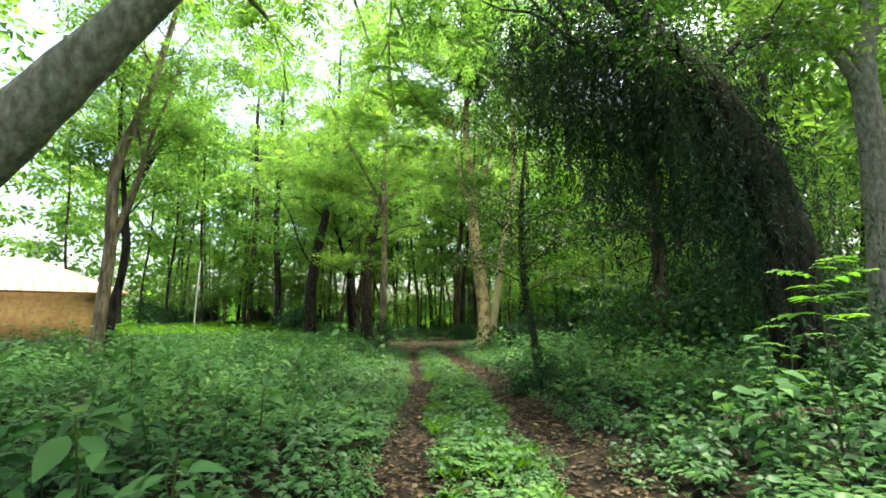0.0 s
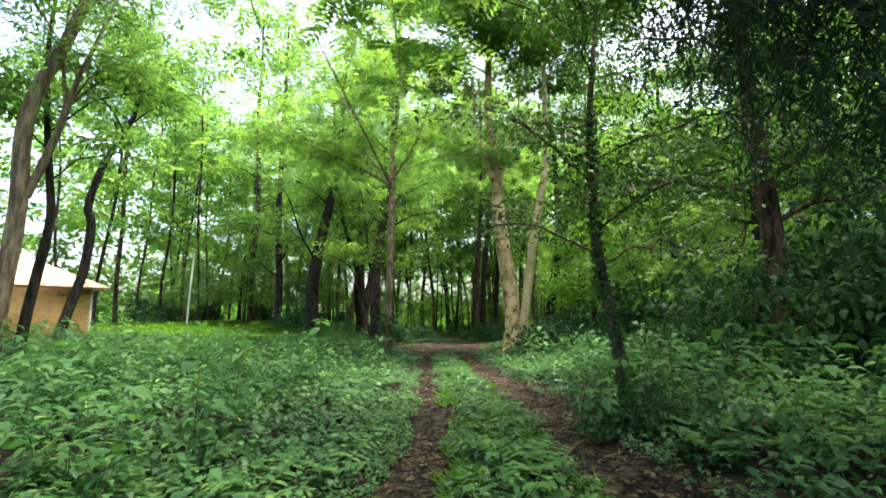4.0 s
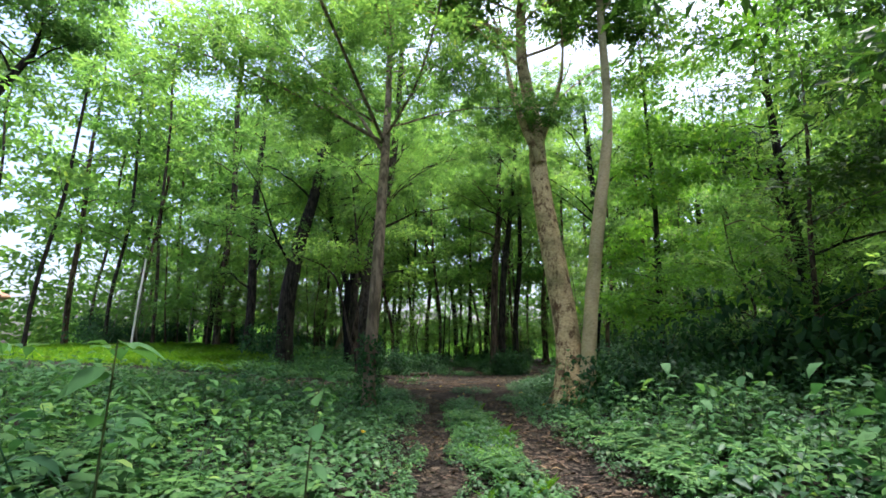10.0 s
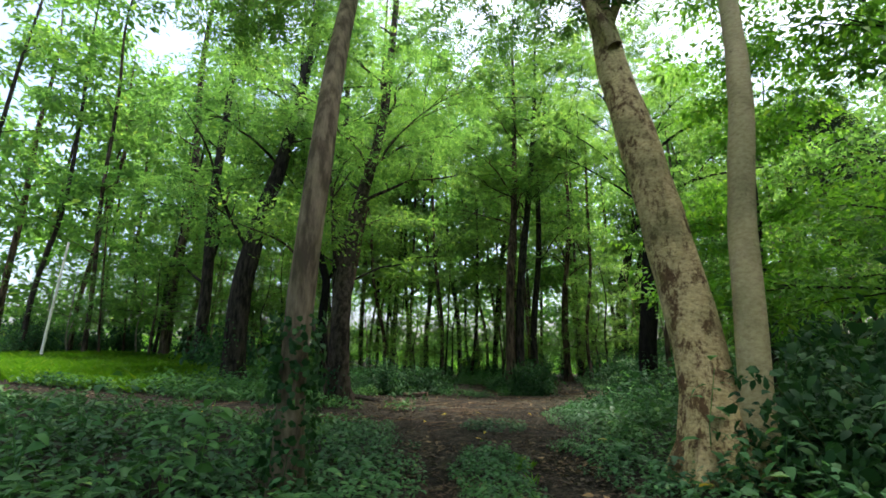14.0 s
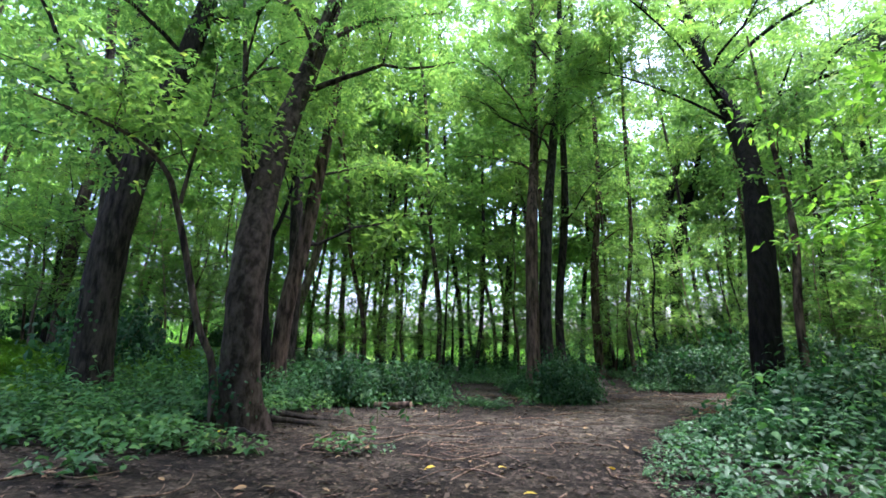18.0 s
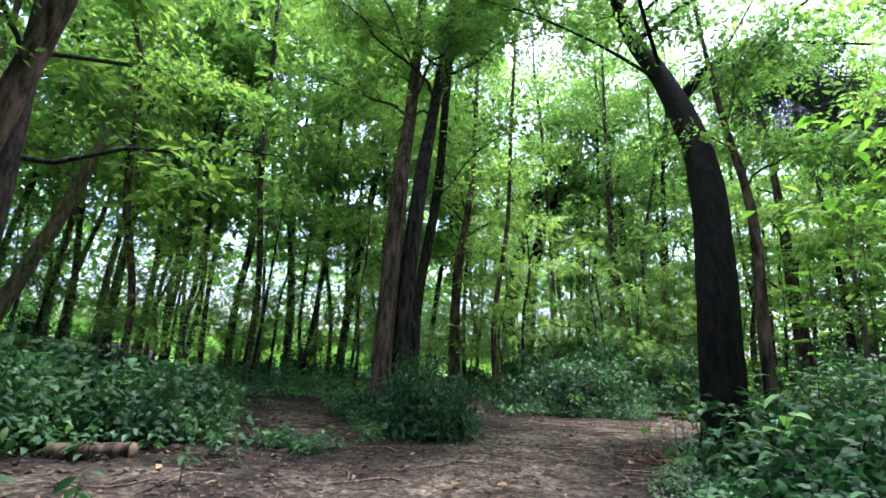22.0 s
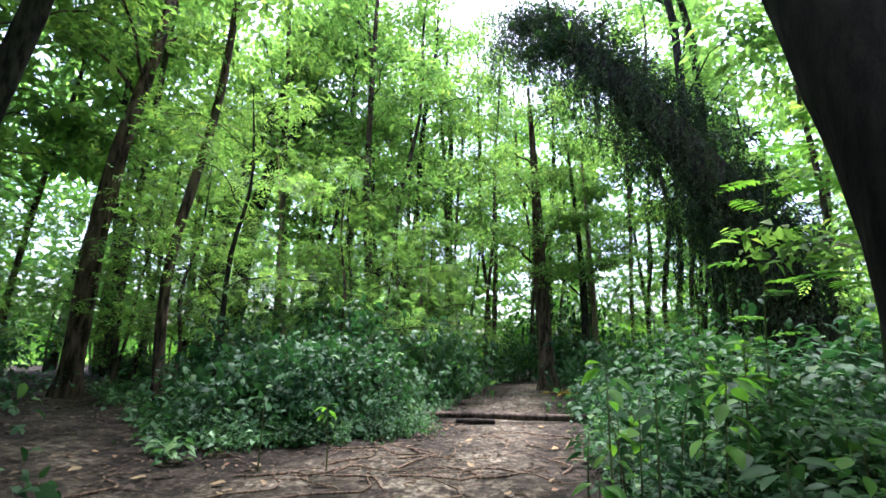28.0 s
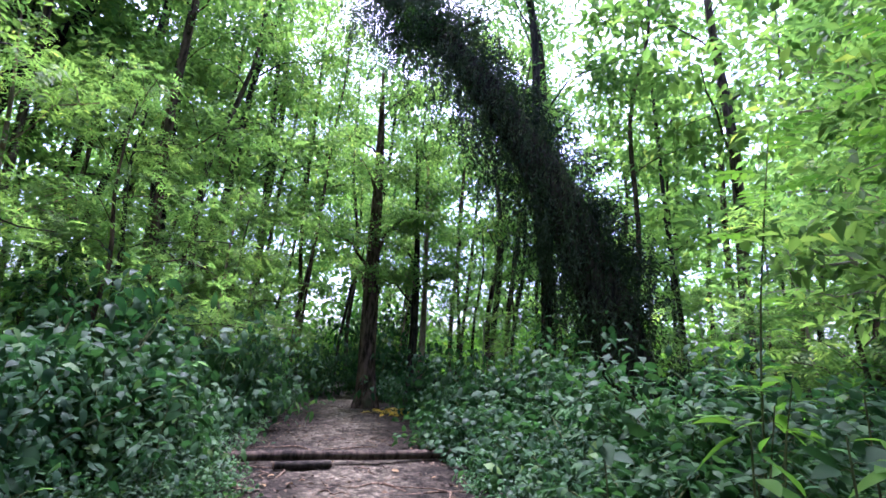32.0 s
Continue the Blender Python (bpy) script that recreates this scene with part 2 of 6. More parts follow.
# ---- mesh tools ----
def mesh_of(name, verts, faces, mat, smooth=False):
    """One mesh from an array of corners and one array of faces (triangles or quads) or a list of such arrays."""
    me = bpy.data.meshes.new(name)
    sets = faces if isinstance(faces, list) else [faces]
    me.vertices.add(len(verts))
    me.vertices.foreach_set("co", np.asarray(verts, np.float32).ravel())
    sizes = np.concatenate([np.full(len(f), f.shape[1]) for f in sets])
    me.loops.add(int(sizes.sum()))
    me.loops.foreach_set("vertex_index", np.concatenate([f.ravel() for f in sets]).astype(np.int32))
    me.polygons.add(len(sizes))
    me.polygons.foreach_set("loop_start", np.concatenate([[0], np.cumsum(sizes)[:-1]]).astype(np.int32))
    if smooth:
        me.polygons.foreach_set("use_smooth", np.ones(len(sizes), bool))
    me.materials.append(mat)
    me.update(calc_edges=True)
    return me


def part(name, me, parent, label=""):
    ob = new(name, me)
    ob.parent = parent
    return tagged(ob, label=label)


def stuff(name, me, label, category):
    return tagged(new(name, me), label=label, category=category, kind="stuff")


def thing(name, label, category, group="", m=None):
    ob = tagged(new(name), label=label, category=category, group=group)
    if m is not None:
        ob.matrix_basis = m
    return ob


class Pile:
    """Gathers pieces (corners, faces) of one face size into one mesh."""

    def __init__(self):
        self.v, self.f, self.n = [], {}, 0

    def add(self, v, f):
        for g in f if isinstance(f, list) else [f]:
            self.f.setdefault(g.shape[1], []).append(g + self.n)
        self.v.append(v)
        self.n += len(v)

    def mesh(self, name, mat, smooth=False):
        return mesh_of(name, np.concatenate(self.v), [np.concatenate(g) for g in self.f.values()], mat, smooth)


def spline(points, count):
    """Catmull-Rom through the points, in count even steps."""
    p = np.asarray(points, float)
    p = np.vstack([2 * p[0] - p[1], p, 2 * p[-1] - p[-2]])
    out = []
    for s in np.linspace(0, len(p) - 3 - 1e-6, count):
        i, t = int(s), s - int(s)
        a, b, c, d = p[i:i + 4]
        out.append(0.5 * (2 * b + (c - a) * t + (2 * a - 5 * b + 4 * c - d) * t * t + (3 * b - a - 3 * c + d) * t**3))
    return np.array(out)


def tube(points, radii, sides=8, rng=None, rough=0.0, lobes=0.0):
    """A bark tube along the points; lobes: how far roots flare at its foot."""
    p, r = np.asarray(points, float), np.asarray(radii, float)
    along = np.gradient(p, axis=0)
    along /= np.linalg.norm(along, axis=1)[:, None] + 1e-9
    ref = np.array([0.31, 0.95, 0.05]) if abs(along[0, 2]) > 0.7 else np.array([0.05, 0.1, 1.0])
    side = np.cross(along, ref)
    side /= np.linalg.norm(side, axis=1)[:, None]
    other = np.cross(along, side)
    turn = np.linspace(0, 2 * np.pi, sides, endpoint=False)
    size = np.repeat(r[:, None], sides, 1)
    if rng is not None and rough:
        size = size * (1 + rough * (rng.random(size.shape) - 0.5) + rough * 0.6 * np.sin(3 * turn + rng.random() * 6)[None])
    if lobes:
        foot = np.clip(1 - np.linalg.norm(p - p[0], axis=1) / 1.3, 0, 1)[:, None] ** 2
        size = size * (1 + lobes * foot * (0.75 + 0.6 * np.cos(5 * turn + 1.0)[None] + 0.3 * np.cos(3 * turn)[None]))
    v = p[:, None] + size[..., None] * (np.cos(turn)[None, :, None] * side[:, None] + np.sin(turn)[None, :, None] * other[:, None])
    n = len(p)
    i, j = np.meshgrid(np.arange(n - 1), np.arange(sides), indexing="ij")
    k = (j + 1) % sides
    f = np.stack([i * sides + j, i * sides + k, (i + 1) * sides + k, (i + 1) * sides + j], -1).reshape(-1, 4)
    return v.reshape(-1, 3), f


def unit(v):
    return v / (np.linalg.norm(v, axis=-1, keepdims=True) + 1e-9)


def leaves(base, way, up, length, width, fold=0.12, droop=0.15, fine=False):
    """Leaf blades: 2 triangles each, creased along the rib, or 4 with a rounder outline (fine)."""
    way = unit(way)
    side = unit(np.cross(way, up))
    up = np.cross(side, way)
    length, width = np.asarray(length)[:, None], np.asarray(width)[:, None]
    n = len(base)
    if not fine:
        mid = base + way * length * 0.45
        v = np.stack([base, mid + side * width / 2 + up * width * fold, base + way * length - up * length * droop, mid - side * width / 2 + up * width * fold], 1)
        o = np.arange(n)[:, None] * 4
        return v.reshape(-1, 3), np.concatenate([o + [0, 1, 2], o + [0, 2, 3]])
    a, b = base + way * length * 0.3, base + way * length * 0.68 - up * length * droop * 0.35
    lift = up * width * fold
    v = np.stack([base, a + side * width * 0.5 + lift, b + side * width * 0.4 + lift, base + way * length - up * length * droop,
                  b - side * width * 0.4 + lift, a - side * width * 0.5 + lift], 1)
    o = np.arange(n)[:, None] * 6
    return v.reshape(-1, 3), [np.concatenate([o + [0, 1, 5], o + [2, 3, 4]]), o + [1, 2, 4, 5]]


def clumps(centres, radius, count, length, rng, flat=0.4, tilt=0.55, hang=0.2, slim=0.46, fine=False):
    """Sprays of leaves round the centres, spread flat, tips outwards and a little down."""
    c = np.repeat(np.asarray(centres), count, 0)
    r = np.repeat(np.broadcast_to(radius, len(centres)), count)[:, None]
    n = len(c)
    d = rng.normal(size=(n, 3))
    d = unit(d) * (rng.random((n, 1)) ** 0.45)
    off = d * r * [1, 1, flat]
    way = unit(d * [1, 1, 0.3]) + rng.normal(size=(n, 3)) * 0.5
    way[:, 2] -= hang
    up = np.array([0, 0, 1.0]) + rng.normal(size=(n, 3)) * tilt * 0.6 + np.repeat(rng.normal(size=(len(centres), 3)) * tilt * 0.75, count, 0)
    size = length * rng.uniform(0.65, 1.35, n)
    return leaves(c + off, way, up, size, size * slim * rng.uniform(0.8, 1.2, n), 0.15, 0.18, fine)


def feathers(centres, radius, count, length, rng, flat=0.35, pairs=5):
    """Sprays of feathered leaves round the centres: paired leaflets along ribs that point outwards and droop."""
    c = np.repeat(np.asarray(centres), count, 0)
    r = np.repeat(np.broadcast_to(radius, len(centres)), count)[:, None]
    n = len(c)
    d = unit(rng.normal(size=(n, 3))) * rng.random((n, 1)) ** 0.45
    way = unit(d * [1, 1, 0.25]) + rng.normal(size=(n, 3)) * 0.4
    way[:, 2] -= 0.25
    way = unit(way)
    up = np.array([0, 0, 1.0]) + rng.normal(size=(n, 3)) * 0.3
    side = unit(np.cross(way, up))
    long = (length * rng.uniform(0.7, 1.3, n))[:, None, None]
    s = np.linspace(0.25, 1.0, pairs)
    rib = (c + d * r * [1, 1, flat])[:, None] + way[:, None] * long * s[None, :, None]
    rib[..., 2] -= (long * 0.28)[..., 0] * s**2
    size = long * (0.36 * np.sin(s * 2.3 + 0.55))[None, :, None] * rng.uniform(0.8, 1.2, (n, pairs, 1))
    out = []
    for turn in (-1, 1):
        aim = unit(side * turn + way * 0.5)[:, None] + rng.normal(size=(n, pairs, 3)) * 0.1
        tip = rib + aim * size
        tip[..., 2] -= size[..., 0] * 0.18
        mid = rib + aim * size * 0.5
        half = way[:, None] * size * 0.21
        out.append(np.stack([rib, mid + half, tip, mid - half], 2))
    v = np.stack(out, 2).reshape(-1, 3)
    return v, np.arange(len(v)).reshape(-1, 4)


def strands(tops, lengths, step, size, rng, slim=0.3):
    """Leaves on creepers that hang straight down from the tops."""
    base, way = [], []
    for top, ln in zip(tops, lengths):
        k = max(2, int(ln / step))
        s = np.linspace(0, ln, k)
        sway = np.cumsum(rng.normal(size=(k, 2)) * 0.025, 0)
        base.append(np.column_stack([top[0] + sway[:, 0], top[1] + sway[:, 1], top[2] - s]))
    base = np.concatenate(base)
    n = len(base)
    way = rng.normal(size=(n, 3)) * [0.55, 0.55, 0.25] + [0, 0, -0.75]
    up = rng.normal(size=(n, 3)) * [1, 1, 0.3]
    size = size * rng.uniform(0.6, 1.4, n)
    return leaves(base, way, up, size, size * slim, 0.1, 0.1)


# ---- lie of the land ----
RUT_LEFT = [(-0.3, -8), (-0.38, 4), (-0.45, 7), (-0.5, 10.2), (-0.8, 13.4), (-1.2, 18.7), (-1.4, 23.5)]
RUT_RIGHT = [(1.3, -8), (1.28, 3.9), (1.15, 7), (1.2, 10.2), (0.75, 13.3), (0.2, 19), (-0.1, 23.5)]
CROSSWAY = [(-22, 24.9), (-8.5, 25.1), (-5, 25.3), (-2.5, 26.6), (-0.6, 27.2)]
TURN = [(-0.7, 23.8), (-0.7, 27.6), (0.6, 30.2), (2.6, 33.0), (4.4, 34.8)]
LOG_PATH = [(4.4, 34.8), (7.6, 35.9), (10.4, 37.3), (15.2, 39.9), (22, 43.0), (30, 47)]
BRANCH = [(3.3, 35.5), (4.0, 38.5), (4.8, 43), (5.5, 52)]
SIDE_TRACK = [(-0.3, 31.5), (-0.6, 34.6), (-0.9, 38.4)]
WALKED = [(0, -8), (0, 3), (-0.1, 7), (-0.7, 11), (-1, 16), (-1, 23), (-0.6, 26.4), (0.9, 29.9), (2.8, 32.8), (6, 35.2), (10.4, 37.2), (22, 43)]


def away(x, y, line):
    """Distance of points from a line in the plan."""
    best = np.full(np.shape(x), 1e9)
    for (ax, ay), (bx, by) in zip(line, line[1:]):
        dx, dy = bx - ax, by - ay
        s = np.clip(((x - ax) * dx + (y - ay) * dy) / (dx * dx + dy * dy), 0, 1)
        best = np.minimum(best, np.hypot(x - ax - s * dx, y - ay - s * dy))
    return best


def waves(x, y, seed=0.0):
    """Smooth unevenness between about -1 and 1."""
    return (np.sin(x * 0.9 + 1.7 * np.sin(y * 0.53 + seed)) + np.sin(y * 1.13 + 1.3 * np.sin(x * 0.71 + seed * 2)) + np.sin((x + y) * 2.1 + seed) * 0.5
            + np.sin((x * 0.8 - y) * 3.7 + seed * 3) * 0.4) / 2.9


def bare(x, y):
    """Over 0 on trodden soil, in metres from its edge; under 0 among plants."""
    ragged = 0.16 * waves(x * 2.3, y * 2.3, 2.0)
    out = np.maximum(0.2 - away(x, y, RUT_LEFT), 0.27 - away(x, y, RUT_RIGHT))
    out = np.maximum(out, 1.35 - away(x, y, CROSSWAY))
    out = np.maximum(out, 1.5 - away(x, y, TURN) + 0.5 * np.clip((y - 30) / 4, 0, 1))
    out = np.maximum(out, 1.45 - away(x, y, LOG_PATH) + 0.3 * np.clip((x - 12) / 4, 0, 1))
    out = np.maximum(out, np.maximum(0.75 - away(x, y, BRANCH), 0.95 - away(x, y, SIDE_TRACK)))
    out = np.maximum(out, 1.15 - away(x, y, [(-3.9, 29.0), (-1.2, 29.8)]))
    out = np.maximum(out, 0.9 - away(x, y, [(-3.6, 30.5), (-1.2, 30.9)]))
    out = np.maximum(out, 0.75 - away(x, y, [(-3.3, 31.8), (-1.3, 32.1)]))
    out = np.maximum(out, 0.8 - away(x, y, [(17.6, 40.3), (18.8, 40.2)]))
    out = np.maximum(out, 1.2 - away(x, y, [(4.4, 36.8), (5.9, 37.0), (7.2, 36.9)]))
    for cx, cy, r in ((-0.4, 24.7, 0.75), (-0.6, 33.5, 0.55), (-4.8, 26.2, 0.4)):
        out = np.minimum(out, np.hypot(x - cx, y - cy) - r)
    return out + ragged


def height(x, y):
    """The ground: it climbs gently to the left, a little on all sides, and dips in the wheel tracks."""
    left = 0.07 * np.log1p(np.exp(np.clip(-(x + 2.6) * 2.0, -30, 30))) / 2.0
    left = 2.0 * np.tanh(left / 2.0)
    off = away(x, y, WALKED)
    verge = 0.3 * np.tanh(np.maximum(0, off - 2.2) / 5.0) * (x > -2.6) + 0.3 * np.tanh(np.maximum(0, off - 2.2) / 5.0) * (x <= -2.6) * 0.4
    rut = 0.06 * (np.exp(-(away(x, y, RUT_LEFT) / 0.3) ** 2) + np.exp(-(away(x, y, RUT_RIGHT) / 0.36) ** 2))
    lawn = 0.055 * np.clip(y - 26, 0, 16) * np.clip((-7 - x) / 4, 0, 1)
    return left + verge + lawn - rut + 0.03 * waves(x, y, 1.0) + 0.012 * waves(x * 4, y * 4, 4.0)


def ground_z(x, y):
    return float(height(np.array([x]), np.array([y]))[0])

# ---- ground ----
def spaced(inner_a, inner_b, step, reach):
    inside = np.arange(inner_a, inner_b + step / 2, step)
    grow = step * 1.35 ** np.arange(1, 40)
    out = np.cumsum(grow)
    out = out[out < reach]
    return np.concatenate([inner_a - out[::-1], inside, inner_b + out])


gx, gy = spaced(-12, 22, 0.24, 900), spaced(-3, 45, 0.24, 900)
mx, my = np.meshgrid(gx, gy, indexing="ij")
gv = np.stack([mx, my, height(mx, my)], -1).reshape(-1, 3)
i, j = np.meshgrid(np.arange(len(gx) - 1), np.arange(len(gy) - 1), indexing="ij")
a = i * len(gy) + j
gf = np.stack([a, a + len(gy), a + len(gy) + 1, a + 1], -1).reshape(-1, 4)
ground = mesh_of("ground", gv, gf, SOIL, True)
tread = ground.attributes.new("trodden", "FLOAT", "POINT")
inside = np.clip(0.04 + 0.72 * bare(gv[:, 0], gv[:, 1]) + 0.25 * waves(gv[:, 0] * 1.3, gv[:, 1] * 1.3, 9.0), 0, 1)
# south of the turn the tone is capped: canopy shade put into the soil colour
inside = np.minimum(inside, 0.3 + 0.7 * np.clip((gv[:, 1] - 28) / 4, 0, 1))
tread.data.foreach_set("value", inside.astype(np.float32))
tagged(new("ground", ground), "reddish-brown trodden forest soil strewn with litter", "ground", kind="structure")


def turf(name, x0, x1, y0, y1, step, label):
    xs, ys = np.arange(x0, x1 + step / 2, step), np.arange(y0, y1 + step / 2, step)
    px, py = np.meshgrid(xs, ys, indexing="ij")
    rim = np.minimum(np.minimum(px - x0, x1 - px), np.minimum(py - y0, y1 - py))
    v = np.stack([px, py, height(px, py) + 0.03 - 0.16 * np.clip(1 - rim / (2.2 * step), 0, 1) + 0.03 * waves(px * 2, py * 2, 3.0)], -1).reshape(-1, 3)
    p, q = np.meshgrid(np.arange(len(xs) - 1), np.arange(len(ys) - 1), indexing="ij")
    s = p * len(ys) + q
    f = np.stack([s, s + len(ys), s + len(ys) + 1, s + 1], -1).reshape(-1, 4)
    tagged(new(name, mesh_of(name, v, f, MEADOW, True)), label, "grass", kind="structure")


turf("meadow_far", -70, 90, 56, 192, 4.0, "bright green open meadow beyond the wood")
turf("meadow_east", 48, 190, -40, 55.5, 4.0, "bright green open land beyond the thicket")
turf("lawn", -40, -8.5, 26.2, 56.0, 0.6, "sunlit mown lawn sloping up beside the wood")
turf("meadow_west", -150, -40.5, -60, 55.5, 4.0, "bright green open grass behind the house")

# ---- trees ----
def limb_line(start, way, length, rng, sag=0.25, steps=7):
    """A limb that leaves along way and bows outwards, kinked as wood is."""
    s = np.linspace(0, 1, steps)[:, None]
    bend = unit(np.array([way[0], way[1], 0.0]))
    p = start + unit(way) * length * s * (1 - 0.25 * s) + bend * length * 0.3 * s**2
    p[:, 2] += length * (0.18 * s - sag * s**2)[:, 0]
    p[1:] += rng.normal(size=(steps - 1, 3)) * length * 0.025
    return p


def grow(name, spine, foot, top, rng, bark, leaf, label, category="tree", group="", first=0.35, limbs=9, reach=3.0, rise=0.9, leaf_count=9000,
         leaf_size=0.14, spray=0.75, sides=12, flare=0.5, m=None, limb_label="", given=(), forks=3, fine=False, plain=False, lofty=24.0, feather=0.0, bare_given=False):
    """A tree: trunk along the spine, limbs from the share 'first' of it upwards, each with twigs, and a crown of leaf sprays."""
    tree = thing(name, label, category, group, m)
    line = spline(spine, max(10, 3 * len(spine)))
    share = np.linspace(0, 1, len(line))
    radii = foot * (1 - share**2.2) + top
    radii[0] *= 1.12
    part("trunk", mesh_of("trunk", *tube(line, radii, sides, rng, 0.1, flare), bark, True), tree)
    tips, sizes = [], []
    jobs = [(np.array(p, float), r) for p, r in given]
    azimuth = rng.random() * 6.28
    for k in range(limbs):
        at = first + (0.97 - first) * (k + rng.random() * 0.6) / limbs
        start = np.array([np.interp(at, share, line[:, c]) for c in range(3)])
        azimuth += 2.4 + rng.normal() * 0.35
        way = np.array([math.cos(azimuth), math.sin(azimuth), rise * rng.uniform(0.5, 1.4) * (0.6 + at * 0.7)])
        length = reach * (1.15 - 0.6 * at) * rng.uniform(0.75, 1.25)
        jobs.append((limb_line(start, way, length, rng), np.interp(at, share, radii) * (0.28 if plain else 0.3)))
    for k, (p, r) in enumerate(jobs):
        p = spline(p, 6 if plain else 9)
        pile = Pile()
        pile.add(*tube(p, np.linspace(r, max(0.012, r * 0.18), len(p)), 4 if plain else 6, rng, 0.08))
        span = np.linalg.norm(p[-1] - p[0])
        for q in range(forks):
            at = rng.integers(2, len(p) - 1)
            way = unit(p[at] - p[at - 1]) + rng.normal(size=3) * [0.75, 0.75, 0.45]
            twig = limb_line(p[at], way, span * rng.uniform(0.3, 0.55), rng, 0.2, 5)
            pile.add(*tube(twig, np.linspace(r * 0.3 + 0.006, 0.006, 5), 3))
            if k >= len(given) or not bare_given:
                tips += [twig[-1], twig[3], twig[2]]
        if k >= len(given) or not bare_given:
            tips += [p[-1], p[-3], p[-5]]
        part("limb", pile.mesh("limb", bark, True), tree, limb_label)
    tips = np.array(tips)
    more = tips[rng.random(len(tips)) < 0.45]
    tips = np.concatenate([tips, line[-1:], more + rng.normal(size=more.shape) * spray * [1.0, 1.0, 0.5]])
    each = max(6, int(leaf_count / len(tips)))
    tips = tips[(tips[:, 2] < lofty) | (rng.random(len(tips)) < 0.6)]
    wide = spray * rng.uniform(0.65, 1.35, len(tips))
    if feather:
        v, f = feathers(tips, wide, max(4, each // 4), feather, rng)
    else:
        v, f = clumps(tips, wide, each, leaf_size, rng, 0.25, fine=fine)
    part("crown", mesh_of("crown", v, f, leaf), tree, "airy crown of small green leaves")
    return tree


def rooted(points, sink=0.15):
    """Puts the foot of a spine a little under the ground."""
    p = [tuple(q) for q in points]
    x, y = p[0][:2]
    return [(x, y, ground_z(x, y) - sink)] + p[1:]

# ---- the trees beside the track ----
def tree_rng(k):
    return np.random.default_rng(k)


grow("pale_tree", rooted([(1.72, 20.6, 0), (1.87, 21.1, 1.5), (1.78, 21.4, 3), (1.66, 21.7, 4.5), (1.6, 22.2, 6), (1.7, 23.0, 8), (1.5, 23.8, 11), (1.8, 24.2, 15), (2.2, 24.6, 19.5)]), 0.22, 0.075,
     tree_rng(1), BARK_PALE, LEAF_CANOPY, "tall leaning tree with cream bark peeling in brown flakes", group="pale-barked trees", first=0.72, bare_given=True, limbs=13, reach=6.2, rise=0.65, leaf_count=28000, leaf_size=0.2,
     given=[([(1.62, 22.1, 6.4), (1.2, 22.3, 7.8), (0.9, 22.6, 9.5), (0.7, 22.9, 12)], 0.14), ([(1.65, 22.6, 7.0), (2.3, 23.1, 8.6), (2.8, 23.6, 10.4), (3.0, 24.2, 13)], 0.11)], flare=0.75, sides=18)
grow("pale_tree", rooted([(2.02, 20.4, 0), (2.24, 20.6, 1.5), (2.53, 20.9, 3), (2.8, 21.0, 4.5), (3.2, 21.5, 6), (3.65, 22.2, 8), (3.9, 22.8, 12), (4.1, 23.2, 15), (4.4, 23.6, 18.5)]), 0.115, 0.05,
     tree_rng(2), BARK_KNOTTY, LEAF_CANOPY, "slender cream-barked tree with dark knots beside a thicker one", group="pale-barked trees", first=0.72, limbs=12, reach=5.8, rise=0.6, flare=0.3, leaf_count=25000, leaf_size=0.2)
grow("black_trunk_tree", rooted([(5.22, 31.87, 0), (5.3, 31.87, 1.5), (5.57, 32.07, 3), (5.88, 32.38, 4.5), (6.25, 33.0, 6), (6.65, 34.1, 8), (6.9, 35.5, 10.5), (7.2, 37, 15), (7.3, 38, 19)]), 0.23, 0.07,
     tree_rng(3), BARK_BLACK, LEAF_CANOPY, "thick trunk with pale scuffs, backlit shade in its bark colour, bending over the path", first=0.72, limbs=15, reach=5.4, flare=0.25, sides=18, leaf_count=22000, feather=0.42,
     given=[([(6.7, 34.1, 8.0), (5.4, 33.2, 9.0), (3.8, 32.0, 9.6), (2.4, 31.0, 9.8)], 0.05), ([(6.6, 33.8, 7.5), (5.6, 34.8, 9.0), (4.4, 36.0, 10.5), (3.2, 37.0, 11.5)], 0.05), ([(6.8, 35.0, 9.6), (8.4, 34.4, 11.0), (10.4, 33.9, 12.0), (12.6, 33.4, 12.6)], 0.08), ([(6.55, 33.6, 6.9), (7.2, 33.2, 7.8), (8.4, 32.7, 8.3), (10.6, 32.2, 8.5)], 0.13)])
grow("slender_tree", rooted([(5.95, 31.68, 0), (5.95, 31.68, 2), (6.38, 32.0, 4), (6.7, 32.7, 6.5), (7.0, 33.4, 10)]), 0.065, 0.025,
     tree_rng(4), BARK_RUST, LEAF_CANOPY, "slim tan-barked tree growing against a black trunk", first=0.5, limbs=5, reach=2.2, leaf_count=4500, sides=8)
